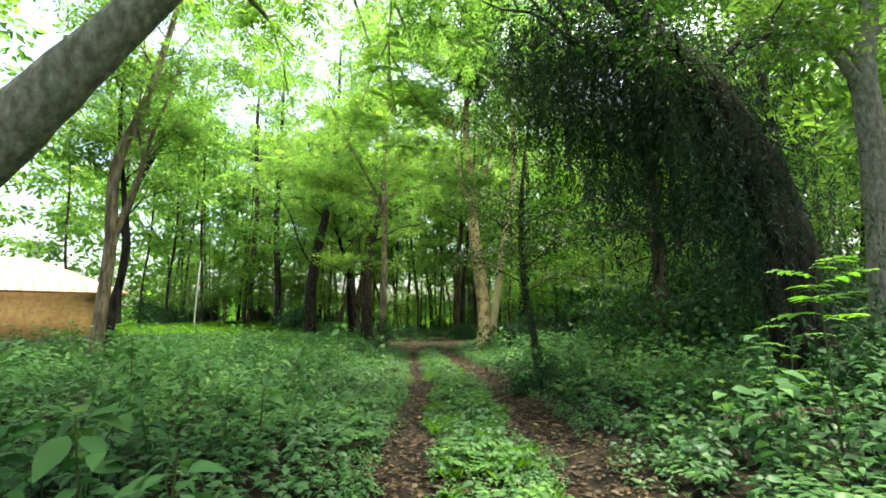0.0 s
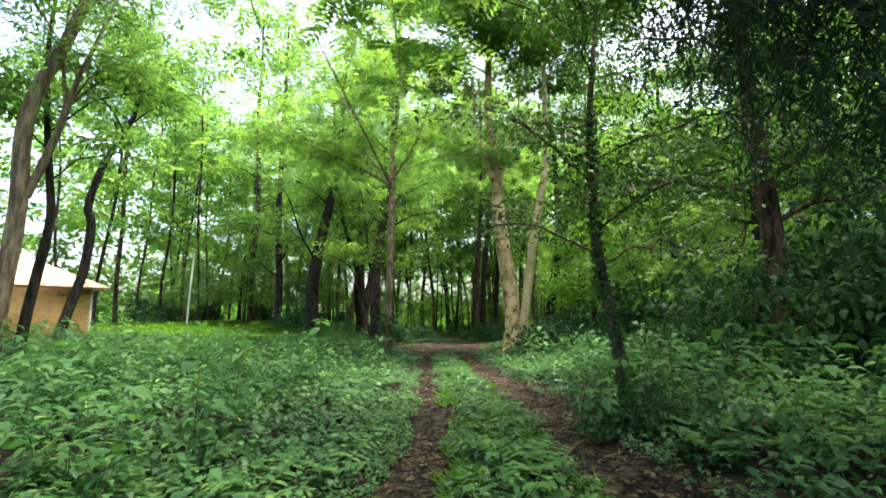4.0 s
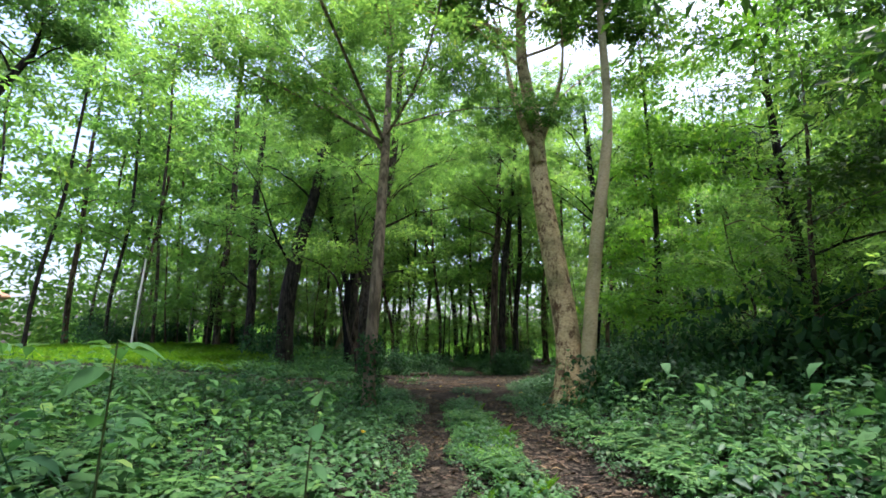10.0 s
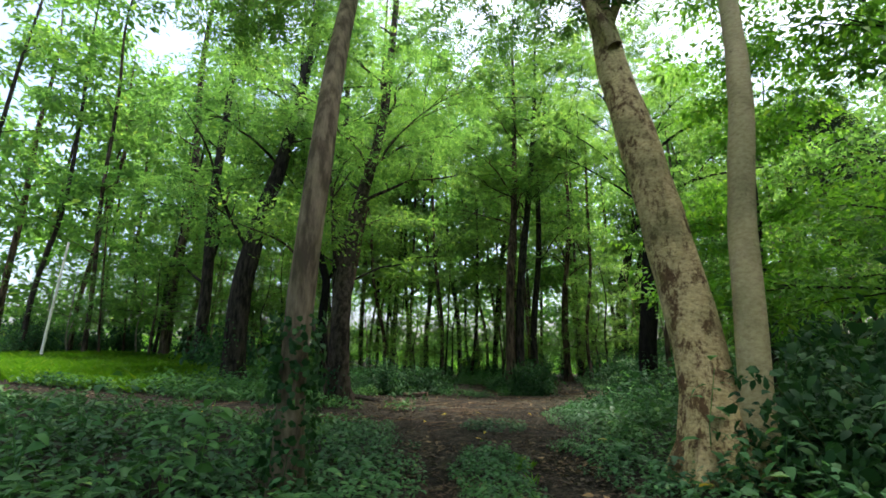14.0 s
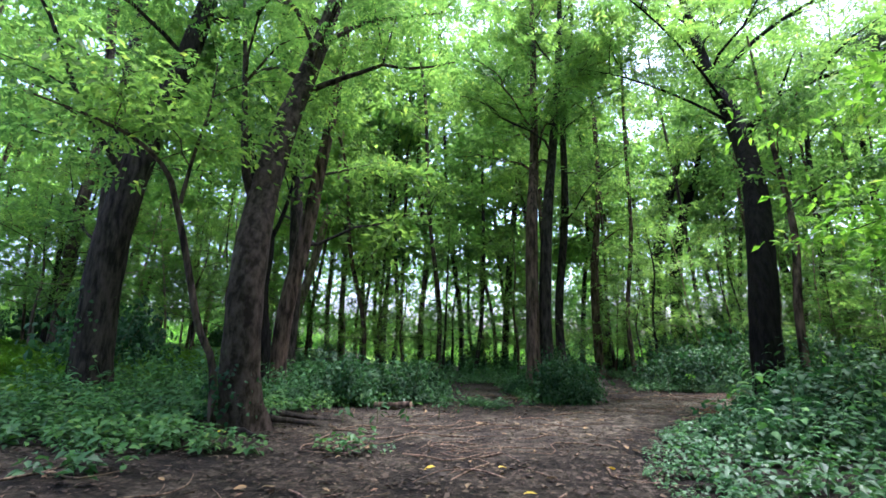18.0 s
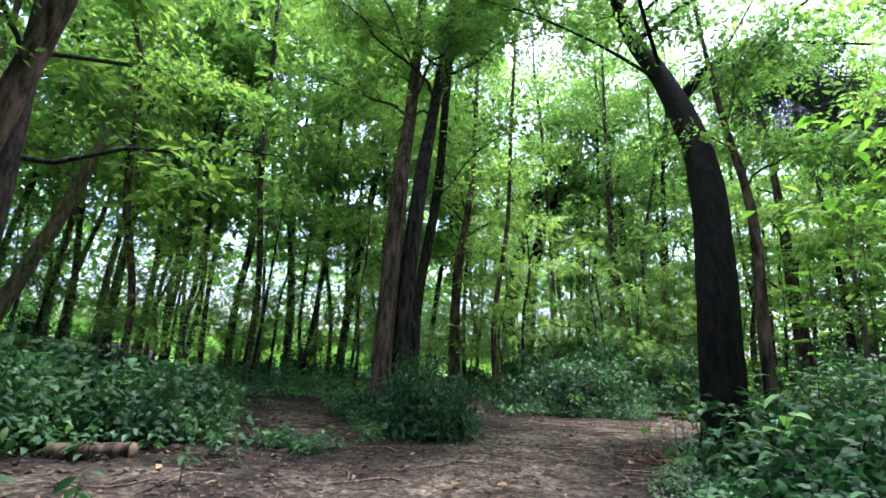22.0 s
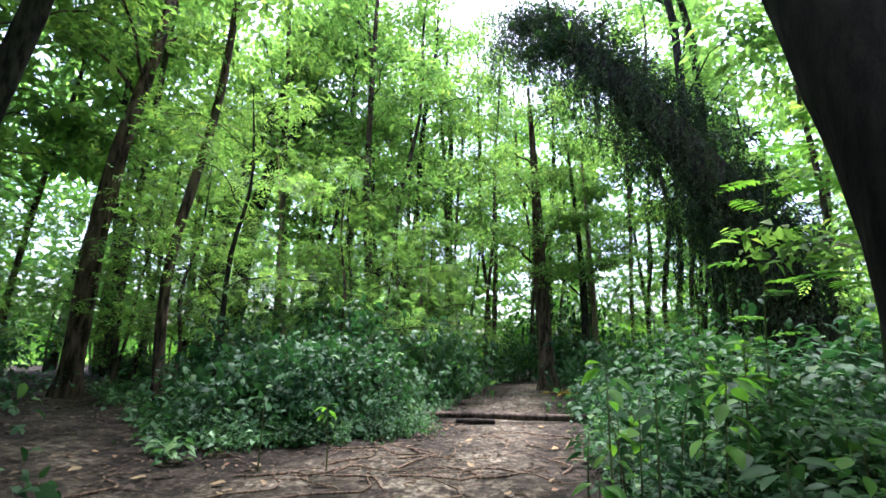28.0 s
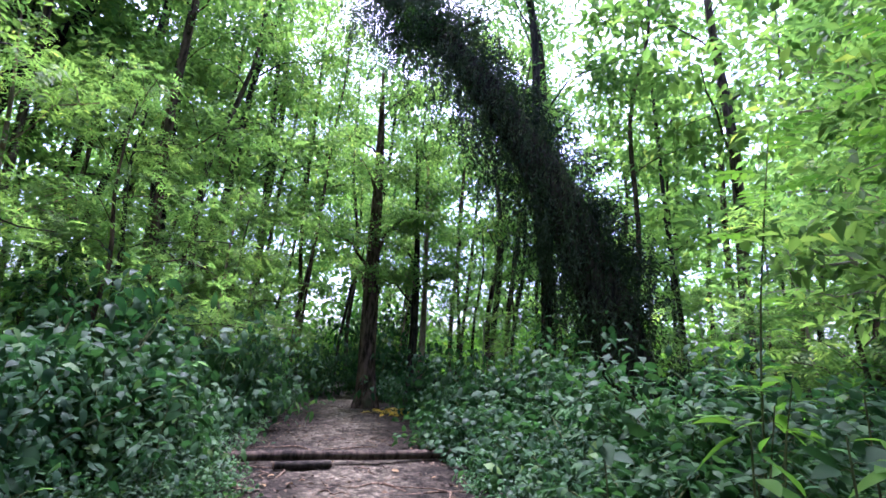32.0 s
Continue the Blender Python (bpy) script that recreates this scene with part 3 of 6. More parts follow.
grow("tan_tree", rooted([(-2.6, 19.7, 0), (-2.5, 19.4, 1.5), (-2.4, 19.4, 3), (-2.42, 19.8, 4.5), (-2.45, 20.4, 6), (-2.6, 21.6, 8), (-2.7, 22.6, 11), (-2.5, 23.5, 15), (-2.3, 24.2, 19.5)]), 0.09, 0.035,
     tree_rng(5), BARK_TAN, LEAF_CANOPY, "slim tan-barked tree with ivy round its foot", first=0.52, limbs=11, reach=4.8, rise=0.7, leaf_count=26000, feather=0.42, lofty=20,
     given=[([(-2.5, 20.6, 6.4), (-4.0, 20.2, 7.2), (-5.8, 19.2, 7.8), (-7.6, 19.0, 8.4)], 0.05), ([(-2.5, 20.6, 6.4), (-2.9, 18.4, 7.2), (-3.3, 15.8, 8.0), (-3.6, 13.8, 8.7)], 0.05),
            ([(-2.45, 20.4, 6.0), (-3.6, 21.6, 8.0), (-5.2, 22.4, 10.0), (-6.6, 22.8, 11.6)], 0.05), ([(-2.5, 20.8, 6.7), (-1.6, 19.6, 7.4), (-1.0, 17.8, 7.8), (-0.6, 16.8, 8.6)], 0.04)])
rusty = grow("rusty_tree", rooted([(-4.55, 29.15, 0), (-4.57, 29.0, 0.6), (-4.57, 28.88, 1.5), (-4.58, 28.92, 2.7), (-4.62, 29.35, 4.2), (-4.55, 29.85, 5.7), (-4.35, 30.35, 7.2), (-3.9, 30.9, 10), (-3.6, 31.3, 15), (-3.4, 31.6, 21)]), 0.23, 0.07,
     tree_rng(6), BARK_MOTTLED, LEAF_CANOPY, "stout leaning tree with dark rusty bark and spreading roots", first=0.62, limbs=13, reach=5.6, rise=0.7, leaf_count=19000, feather=0.4, flare=0.6, sides=16,
     given=[([(-4.6, 29.2, 3.6), (-4.95, 29.25, 4.5), (-5.1, 29.3, 5.6), (-5.3, 29.4, 7.4), (-5.6, 29.6, 9.5)], 0.1), ([(-4.35, 30.35, 7.2), (-3.4, 29.5, 8.4), (-2.2, 28.8, 9.0), (-0.6, 28.2, 9.2), (1.2, 27.8, 9.0)], 0.03), ([(-4.3, 30.4, 7.5), (-3.0, 28.6, 8.2), (-1.8, 27.2, 8.4), (-0.8, 26.2, 8.3)], 0.03)])
for k, line in enumerate(([(-4.8, 29.6, 0.35), (-4.35, 29.55, 0.24), (-3.8, 29.75, 0.16), (-3.2, 29.7, 0.02)], [(-4.85, 29.5, 0.3), (-4.6, 28.9, 0.2), (-4.1, 28.5, 0.14), (-3.5, 28.4, 0.03)],
                          [(-5.1, 29.6, 0.3), (-5.5, 29.1, 0.22), (-6.0, 28.8, 0.2)], [(-4.9, 29.9, 0.3), (-4.4, 30.3, 0.2), (-3.7, 30.5, 0.1), (-2.9, 30.9, 0.02)])):
    part("root", mesh_of("root", *tube(spline([(a, b, c * 0.7 + ground_z(a, b) - 0.07) for a, b, c in line], 14), np.linspace(0.085, 0.015, 14), 8, tree_rng(60 + k), 0.25), BARK_DARK, True), rusty, "gnarled root running out over the soil")
grow("leaning_tree", rooted([(-6.5, 35.05, 0), (-6.4, 35.09, 1.64), (-6.25, 35.16, 3.1), (-5.96, 35.3, 4.7), (-5.67, 35.4, 6.8), (-5.4, 35.5, 8.7), (-5.2, 35.6, 10.7), (-4.9, 35.9, 15), (-4.8, 36.0, 20)]), 0.2, 0.05,
     tree_rng(7), BARK_RUST, LEAF_CANOPY, "brown tree leaning far over among the others", first=0.74, limbs=9, reach=4.0, leaf_count=9000, feather=0.36)
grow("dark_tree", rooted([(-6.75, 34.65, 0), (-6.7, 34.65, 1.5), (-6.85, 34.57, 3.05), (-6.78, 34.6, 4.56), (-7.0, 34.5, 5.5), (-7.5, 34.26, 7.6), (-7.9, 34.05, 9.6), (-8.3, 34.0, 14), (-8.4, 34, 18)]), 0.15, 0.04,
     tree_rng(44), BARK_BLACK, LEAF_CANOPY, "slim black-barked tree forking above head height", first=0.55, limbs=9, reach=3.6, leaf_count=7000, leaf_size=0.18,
     given=[([(-6.8, 34.6, 4.5), (-6.45, 34.7, 5.4), (-6.2, 34.9, 7.0), (-6.1, 35.1, 9.5)], 0.09)])
grow("slender_tree", rooted([(-9.6, 43.2, 0), (-9.45, 43.28, 1.6), (-8.95, 43.52, 3.6), (-8.5, 43.75, 5.4), (-8.1, 43.95, 7.5), (-7.6, 44.2, 10.4), (-7.4, 44.3, 12.2), (-7.2, 44.5, 17)]), 0.2, 0.04,
     tree_rng(45), BARK_TAN, LEAF_CANOPY, "thin tan-barked tree slanting among darker trunks", first=0.5, limbs=8, reach=3.0, leaf_count=5000, leaf_size=0.2)
grow("dark_tree", rooted([(-8.72, 30.95, 0), (-8.66, 30.97, 0.9), (-8.69, 30.95, 2.5), (-8.62, 31.0, 4.1), (-8.44, 31.15, 5.6), (-8.18, 31.4, 7.3), (-7.9, 31.6, 8.7), (-7.5, 32.0, 12), (-7.3, 32.5, 16), (-7.2, 33, 22)]), 0.3, 0.07,
     tree_rng(8), BARK_DARK, LEAF_CANOPY, "stout dark-barked tree with ivy on one side", first=0.64, limbs=12, reach=5.0, rise=0.7, leaf_count=13000, feather=0.4, spray=0.95, flare=0.4, sides=16,
     given=[([(-8.5, 31.1, 5.0), (-9.2, 30.2, 6.6), (-9.6, 29.4, 8.4), (-10.2, 28.6, 9.6)], 0.08)])
grow("tall_tree", rooted([(-12.4, 35.2, 0), (-12.3, 35.2, 4), (-12.6, 35.4, 9), (-12.5, 35.6, 15), (-12.4, 35.8, 24)]), 0.2, 0.06, tree_rng(40), BARK_DARK, LEAF_CANOPY,
     "tall dark-trunked tree with a wide light crown", group="tall trees by the lawn", first=0.25, limbs=13, reach=4.2, rise=0.7, leaf_count=9000, leaf_size=0.2, spray=1.0, sides=9, lofty=14)
grow("tall_tree", rooted([(-7.4, 38.2, 0), (-7.3, 38.3, 4), (-7.5, 38.4, 9), (-7.4, 38.6, 15), (-7.6, 38.8, 25)]), 0.2, 0.06, tree_rng(41), BARK_DARK, LEAF_CANOPY,
     "tall dark-trunked tree with a wide light crown", group="tall trees by the lawn", first=0.3, limbs=14, reach=5.6, rise=0.7, leaf_count=14000, leaf_size=0.2, spray=1.0, sides=9, lofty=14)
grow("leafy_tree", rooted([(8.6, 22.6, 0), (8.7, 22.7, 3), (8.6, 22.8, 7), (8.8, 23.0, 12)]), 0.12, 0.04, tree_rng(42), BARK_DARK, LEAF_BRIGHT,
     "bushy tree clothed in leaves almost to the ground", first=0.14, limbs=15, reach=3.8, rise=0.6, leaf_count=14000, leaf_size=0.17, spray=0.85, sides=8)
grow("leafy_tree", rooted([(6.5, 27.2, 0), (6.6, 27.2, 3), (6.8, 27.2, 7), (6.9, 27.3, 13.5)]), 0.09, 0.03, tree_rng(43), BARK_DARK, LEAF_BRIGHT,
     "bushy tree clothed in leaves almost to the ground", first=0.16, limbs=15, reach=2.3, rise=0.7, leaf_count=12000, leaf_size=0.17, spray=0.8, sides=8)
grow("twin_tree", rooted([(1.12, 36.95, 0), (1.2, 37.1, 3), (1.35, 37.3, 6), (1.72, 38.4, 9), (2.0, 39, 15), (2.1, 39.3, 21)]), 0.17, 0.05,
     tree_rng(9), BARK_RUST, LEAF_CANOPY, "straight rusty-brown tree standing close beside a darker one", group="pair of close trees", first=0.54, limbs=15, reach=5.2, rise=0.9, leaf_count=15000, feather=0.44)
grow("twin_tree", rooted([(1.55, 37.05, 0), (1.64, 37.2, 3), (1.9, 37.4, 6), (2.4, 38.2, 9), (3.0, 38.6, 14), (3.4, 38.9, 20)]), 0.16, 0.05,
     tree_rng(10), BARK_DARK, LEAF_CANOPY, "straight dark-barked tree standing close beside a rusty one", group="pair of close trees", first=0.54, limbs=14, reach=5.2, rise=0.9, leaf_count=14000, feather=0.44)
grow("path_end_tree", rooted([(20.0, 41.4, 0), (20.2, 41.6, 2), (20.3, 41.8, 5), (20.4, 42.0, 9), (20.8, 42.5, 14)]), 0.27, 0.06,
     tree_rng(11), BARK_RUST, LEAF_CANOPY, "upright brown tree at the far bend of the path", first=0.4, limbs=9, reach=3.2, rise=1.2)
grow("slender_tree", rooted([(20.6, 40.0, 0), (20.8, 40.1, 3), (21.0, 40.3, 6), (21.2, 40.8, 11)]), 0.13, 0.03,
     tree_rng(12), BARK_DARK, LEAF_CANOPY, "slim dark tree beside the bend of the path", first=0.4, limbs=7, reach=2.4, leaf_count=6000)
grow("slender_tree", rooted([(21.0, 39.8, 0), (21.3, 39.9, 3), (21.7, 40.2, 7), (22, 40.5, 11)]), 0.09, 0.03,
     tree_rng(13), BARK_TAN, LEAF_CANOPY, "thin brown tree beside the bend of the path", first=0.4, limbs=6, reach=2.2, leaf_count=5000)
grow("slender_tree", rooted([(11.3, 52.45, 0), (11.28, 52.45, 1.6), (11.24, 52.47, 4.0), (11.53, 52.34, 7.0), (12.05, 52.13, 9.2), (12.69, 51.85, 11.6), (13.4, 51.6, 14), (14, 51.6, 18)]), 0.36, 0.06,
     tree_rng(14), BARK_DARK, LEAF_CANOPY, "dark curving tree of a close pair", first=0.6, limbs=8, reach=3.4, rise=1.2, leaf_count=5000, leaf_size=0.2,
     given=[([(11.3, 52.4, 6.0), (10.7, 52.3, 7.4), (10.2, 52.2, 8.2), (9.4, 52.0, 9.2)], 0.12)])
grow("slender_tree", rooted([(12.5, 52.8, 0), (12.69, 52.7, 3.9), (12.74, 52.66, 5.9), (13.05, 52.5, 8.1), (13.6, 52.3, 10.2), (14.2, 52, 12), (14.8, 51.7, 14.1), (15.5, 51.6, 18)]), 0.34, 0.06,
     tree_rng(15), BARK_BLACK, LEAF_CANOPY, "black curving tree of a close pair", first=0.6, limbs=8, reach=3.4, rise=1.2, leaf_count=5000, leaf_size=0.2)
grow("slender_tree", rooted([(5.32, 44.75, 0), (5.3, 44.74, 2.4), (5.32, 44.73, 3.9), (5.43, 44.71, 5.7), (5.6, 44.7, 7.0), (6.0, 45.0, 10), (6.2, 45.4, 15), (6.4, 45.6, 19)]), 0.17, 0.04,
     tree_rng(16), BARK_RUST, LEAF_CANOPY, "brown tree with a slanting trunk", first=0.5, limbs=9, reach=3.2, leaf_count=4800, leaf_size=0.18)
grow("forked_tree", rooted([(-9.1, 12.5, 0), (-9.08, 12.54, 1.44), (-8.99, 12.61, 3.56), (-9.03, 12.58, 5.3), (-8.93, 12.65, 6.3), (-8.61, 12.88, 7.6), (-8.33, 13.08, 9.1), (-8.0, 13.5, 12), (-7.8, 14, 16)]), 0.12, 0.04,
     tree_rng(17), BARK_TAN, LEAF_CANOPY, "thin tan tree that forks low into long bare limbs", first=0.66, limbs=10, reach=4.4, leaf_count=13000, feather=0.34,
     given=[([(-8.92, 12.66, 4.0), (-8.61, 12.88, 5.4), (-8.4, 13.03, 6.8), (-8.06, 13.27, 8.3), (-7.82, 13.45, 9.9)], 0.09), ([(-8.5, 12.95, 6.0), (-8.7, 12.95, 7.2), (-8.75, 13.0, 8.4), (-8.9, 13.3, 10)], 0.05)])
grow("slender_tree", rooted([(-9.5, 13.5, 0), (-9.48, 13.55, 1.44), (-9.34, 13.64, 2.9), (-9.28, 13.69, 3.9), (-9.4, 13.6, 5.2), (-9.8, 13.7, 8), (-9.9, 14, 12)]), 0.08, 0.025,
     tree_rng(46), BARK_DARK, LEAF_CANOPY, "thin dark tree close behind a tan forked one", first=0.6, limbs=7, reach=3.0, leaf_count=5000, leaf_size=0.17)
grow("slender_tree", rooted([(-14.8, 20.6, 0), (-14.66, 20.75, 2.0), (-14.41, 21.0, 3.55), (-14.32, 21.07, 5.35), (-14.44, 20.96, 6.14), (-14.17, 21.22, 7.9), (-13.68, 21.68, 9.7), (-13.49, 21.86, 10.7), (-13.3, 22, 15.5)]), 0.13, 0.04,
     tree_rng(18), BARK_DARK, LEAF_CANOPY, "dark thin tree with a bent trunk beside the house", first=0.68, limbs=9, reach=4.0, leaf_count=9000, leaf_size=0.18)
over_track_tree = grow("leaning_tree", rooted([(-6.9, 4.2, 0), (-5.4, 4.2, 1.8), (-4.1, 4.2, 3.13), (-3.49, 4.2, 3.8), (-2.84, 4.2, 4.5), (-1.4, 4.4, 6.4), (-0.8, 5.0, 9)]), 0.22, 0.06,
     tree_rng(19), BARK_GREY, LEAF_CANOPY, "smooth grey trunk leaning steeply over the track", first=0.72, limbs=9, reach=4.0, leaf_count=23000, feather=0.45,
     given=[([(-2.4, 4.3, 5.2), (-3.2, 7.5, 7.0), (-3.8, 11, 8.6), (-4.2, 15, 10.2)], 0.08), ([(-1.2, 4.6, 7.0), (-1.8, 8, 8.4), (-2.0, 12, 9.6), (-2.2, 16, 10.8)], 0.07), ([(-0.9, 4.8, 8.0), (0.4, 8, 8.6), (0.9, 12, 9.4), (1.0, 15, 10.4)], 0.06), ([(-1.4, 4.4, 6.4), (-1.2, 6.6, 7.6), (-0.9, 9.0, 8.2), (-0.6, 12.0, 8.9)], 0.09), ([(-2.0, 4.3, 5.6), (-3.0, 6.5, 7.2), (-4.0, 9.0, 8.4), (-4.6, 11.5, 9.4)], 0.08)])
grow("grey_tree", rooted([(8.4, 9.0, 0), (8.5, 9.0, 1.5), (8.75, 9.0, 4.1), (8.8, 9.0, 6.1), (9.3, 9.1, 8), (9.7, 9.3, 12)]), 0.22, 0.07,
     tree_rng(20), BARK_GREY, LEAF_CANOPY, "tall grey tree with a wide fork in its trunk", first=0.6, limbs=7, reach=3.6,
     given=[([(8.8, 9.0, 5.6), (8.3, 9.0, 6.6), (7.5, 9.2, 7.8), (6.0, 9.2, 9.6)], 0.15)])
grow("sapling", rooted([(-4.85, 28.7, 0), (-4.92, 28.66, 1.2), (-5.12, 28.52, 1.75), (-5.35, 28.36, 2.86), (-5.53, 28.24, 3.64), (-5.68, 28.14, 4.14), (-6.03, 27.9, 4.55), (-6.49, 27.6, 4.78), (-7.4, 27.3, 5.1)], 0.05), 0.045, 0.012,
     tree_rng(21), BARK, LEAF_CANOPY, "crooked brown sapling beside a rusty trunk", first=0.62, limbs=4, reach=1.6, leaf_count=2200, sides=8, flare=0.2,
     given=[([(-5.48, 28.27, 3.66), (-5.39, 28.33, 4.48), (-5.26, 28.42, 5.37), (-5.23, 28.44, 6.2)], 0.035)])

# ---- vine-hung trees ----
def drape(parent, line, rng, count, reach, longest, size, label, side=(0, 0, 0), hem=None):
    """Creepers wrapped on a trunk and hanging from it."""
    p = spline(line, 60)
    k = rng.integers(0, len(p), count)
    tops = p[k] + rng.normal(size=(count, 3)) * reach + np.array(side) * rng.random((count, 1))
    room = np.maximum(0.25, tops[:, 2] - 0.4 - 1.3 * rng.random(count))
    if hem:
        room = np.maximum(0.25, tops[:, 2] - np.interp(tops[:, 0], *hem) - 0.9 * rng.random(count) ** 2)
    lengths = np.minimum(room, longest * rng.uniform(0.15, 1.0, count) ** 1.4)
    part("vine", mesh_of("vine", *strands(tops, lengths, 0.06, size, rng, 0.2), LEAF_VINE), parent, label)


ARCH = rooted([(4.95, 6.3, 0), (4.77, 6.44, 1.43), (4.78, 6.42, 2.28), (4.63, 6.53, 3.3), (4.44, 6.67, 4.05), (4.1, 6.92, 5.12), (3.63, 7.28, 6.05), (3.0, 7.7, 7.2), (2.0, 8.2, 8.6)])
arch = grow("vine_hung_tree", ARCH, 0.26, 0.08, tree_rng(22), BARK_DARK, LEAF_DARK, "dark tree bowed over the track and curtained with creepers", group="vine-hung trees",
            first=0.5, limbs=6, reach=2.2, leaf_count=6000, leaf_size=0.09, spray=0.7, given=[([(4.2, 6.9, 4.8), (3.7, 7.1, 5.1), (3.2, 7.5, 5.6), (2.5, 7.9, 6.3), (1.9, 8.3, 7.5)], 0.12)])
drape(arch, ARCH[1:], tree_rng(23), 1400, 0.24, 1.1, 0.11, "thick mat of dark creeper")
drape(arch, [(4.7, 6.5, 3.0), (4.2, 6.9, 4.6), (3.2, 7.5, 5.6), (2.4, 7.9, 6.2), (1.2, 8.5, 7.2)], tree_rng(24), 1250, 0.5, 3.6, 0.11, "long curtain of hanging dark creeper",
      hem=((0.35, 1.4, 1.9, 2.6, 2.95, 4.0, 4.8), (6.9, 5.3, 3.85, 2.4, 2.0, 1.8, 1.45)))
veil = spline([(4.5, 6.7, 4.2), (3.9, 7.2, 5.2), (3.3, 7.6, 6.0), (2.6, 8.1, 6.8), (3.4, 8.2, 5.0), (4.2, 7.6, 4.0)], 70)
part("vine", mesh_of("vine", *clumps(veil + tree_rng(37).normal(size=veil.shape) * 0.4, 0.85, 100, 0.11, tree_rng(38), 0.7, 0.8, 0.7, 0.26), LEAF_VINE), arch, "dense dark hanging sprays of creeper")
BOW = rooted([(18.1, 32.5, 0), (18.3, 33.2, 2.5), (18.35, 34.0, 4.9), (18.3, 35.2, 7.5), (18.3, 37.2, 10.8), (18.3, 39.5, 13.8), (18.4, 42.0, 15.8)])
bow = grow("vine_hung_tree", BOW, 0.55, 0.2, tree_rng(25), BARK_DARK, LEAF_DARK, "great leaning trunk shaggy with dark creepers", group="vine-hung trees",
           first=0.75, limbs=6, reach=2.4, leaf_count=6000, leaf_size=0.12, spray=0.8, sides=14)
drape(bow, BOW[1:], tree_rng(26), 3600, 0.75, 1.3, 0.17, "shaggy mat of dark creeper")
drape(bow, BOW[2:], tree_rng(27), 700, 0.7, 3.2, 0.15, "long hanging strands of dark creeper", (-0.4, 0.8, 0))
mat = spline([(x, y - 0.55, z + 0.35) for x, y, z in BOW[1:]], 90)
part("vine", mesh_of("vine", *clumps(mat + tree_rng(35).normal(size=mat.shape) * 0.3, 0.75, 220, 0.15, tree_rng(36), 0.7, 0.8, 0.5, 0.3), LEAF_VINE), bow, "leafy creeper on the upper side of the trunk")
drape(bow, [(18.0, 32.3, 1.5), (18.2, 31.4, 1.3), (18.4, 30.4, 1.0), (18.6, 29.2, 0.6)], tree_rng(34), 700, 0.45, 1.0, 0.2, "heap of brown dead creeper at its foot")

# dark evergreen trees on the verge
ivy_tree = grow("ivy_tree", rooted([(1.9, 9.5, 0), (1.8, 9.5, 1.0), (1.66, 9.52, 2.2), (1.75, 9.7, 4), (2.2, 10.1, 6.5)]), 0.045, 0.02, tree_rng(28), BARK, LEAF_DARK,
                "thin trunk wrapped in ivy, dark leaves above", first=0.42, limbs=12, reach=2.3, leaf_count=7500, leaf_size=0.08, spray=0.55, rise=0.5)
grow("dark_leaved_tree", rooted([(9.6, 18.8, 0), (9.6, 18.9, 3), (9.8, 19.0, 6.5), (9.9, 19.2, 11.5)]), 0.15, 0.04, tree_rng(47), BARK_DARK, LEAF_DARK,
     "tall tree with a dense dark crown above the thicket", first=0.42, limbs=13, reach=3.4, leaf_count=11000, leaf_size=0.16, spray=0.8, rise=0.45)
grow("dark_leaved_tree", rooted([(5.46, 12.05, 0), (5.75, 12.4, 1.5), (6.0, 12.8, 4), (6.0, 13, 8), (6.2, 13.2, 11)]), 0.18, 0.04, tree_rng(29), BARK_RUST, LEAF_DARK,
     "brown-trunked tree with a dense dark low crown", first=0.4, limbs=13, reach=3.4, leaf_count=8500, leaf_size=0.16, spray=0.75, rise=0.35)


def ivy_on(parent, line, radius, rng, count, size=0.07):
    p = spline(line, 40)
    k = rng.integers(0, len(p), count)
    out = unit(rng.normal(size=(count, 3)) * [1, 1, 0.15])
    base = p[k] + out * radius * rng.uniform(0.9, 1.5, (count, 1))
    way = rng.normal(size=(count, 3)) * 0.6 + [0, 0, -0.5] + out * 0.4
    s = size * rng.uniform(0.6, 1.4, count)
    part("ivy", mesh_of("ivy", *leaves(base, way, out + rng.normal(size=(count, 3)) * 0.3, s, s * 0.75, fine=True), LEAF_SHRUB), parent, "ivy clinging to the bark")


skirt = spline([(1.7, 9.52, 2.5), (1.72, 9.6, 3.0), (1.8, 9.8, 3.7), (2.0, 10.0, 4.6)], 34)
part("crown", mesh_of("crown", *clumps(skirt + tree_rng(39).normal(size=skirt.shape) * [0.45, 0.45, 0.2], 0.5, 40, 0.08, tree_rng(49), 0.6, 0.7, 0.4), LEAF_DARK), ivy_tree, "dark leaves hanging low round the trunk")
ivy_on(ivy_tree, [(1.9, 9.5, 0.1), (1.8, 9.5, 1.0), (1.66, 9.52, 2.2), (1.75, 9.7, 4)], 0.055, tree_rng(30), 2600, 0.04)
for ob in list(scene.objects):
    if ob.name == "tan_tree":
        ivy_on(ob, [(-2.6, 19.7, 0), (-2.52, 19.5, 0.9), (-2.5, 19.4, 1.6)], 0.17, tree_rng(31), 700)
    if ob.name == "dark_tree.001":
        ivy_on(ob, [(-8.95, 30.95, 0), (-8.85, 30.95, 1.2), (-8.85, 30.95, 2.6)], 0.34, tree_rng(32), 700, 0.09)
    if ob.name == "rusty_tree":
        ivy_on(ob, [(-4.75, 29.1, 0), (-4.72, 29.0, 0.6), (-4.7, 28.92, 1.1)], 0.32, tree_rng(33), 500)

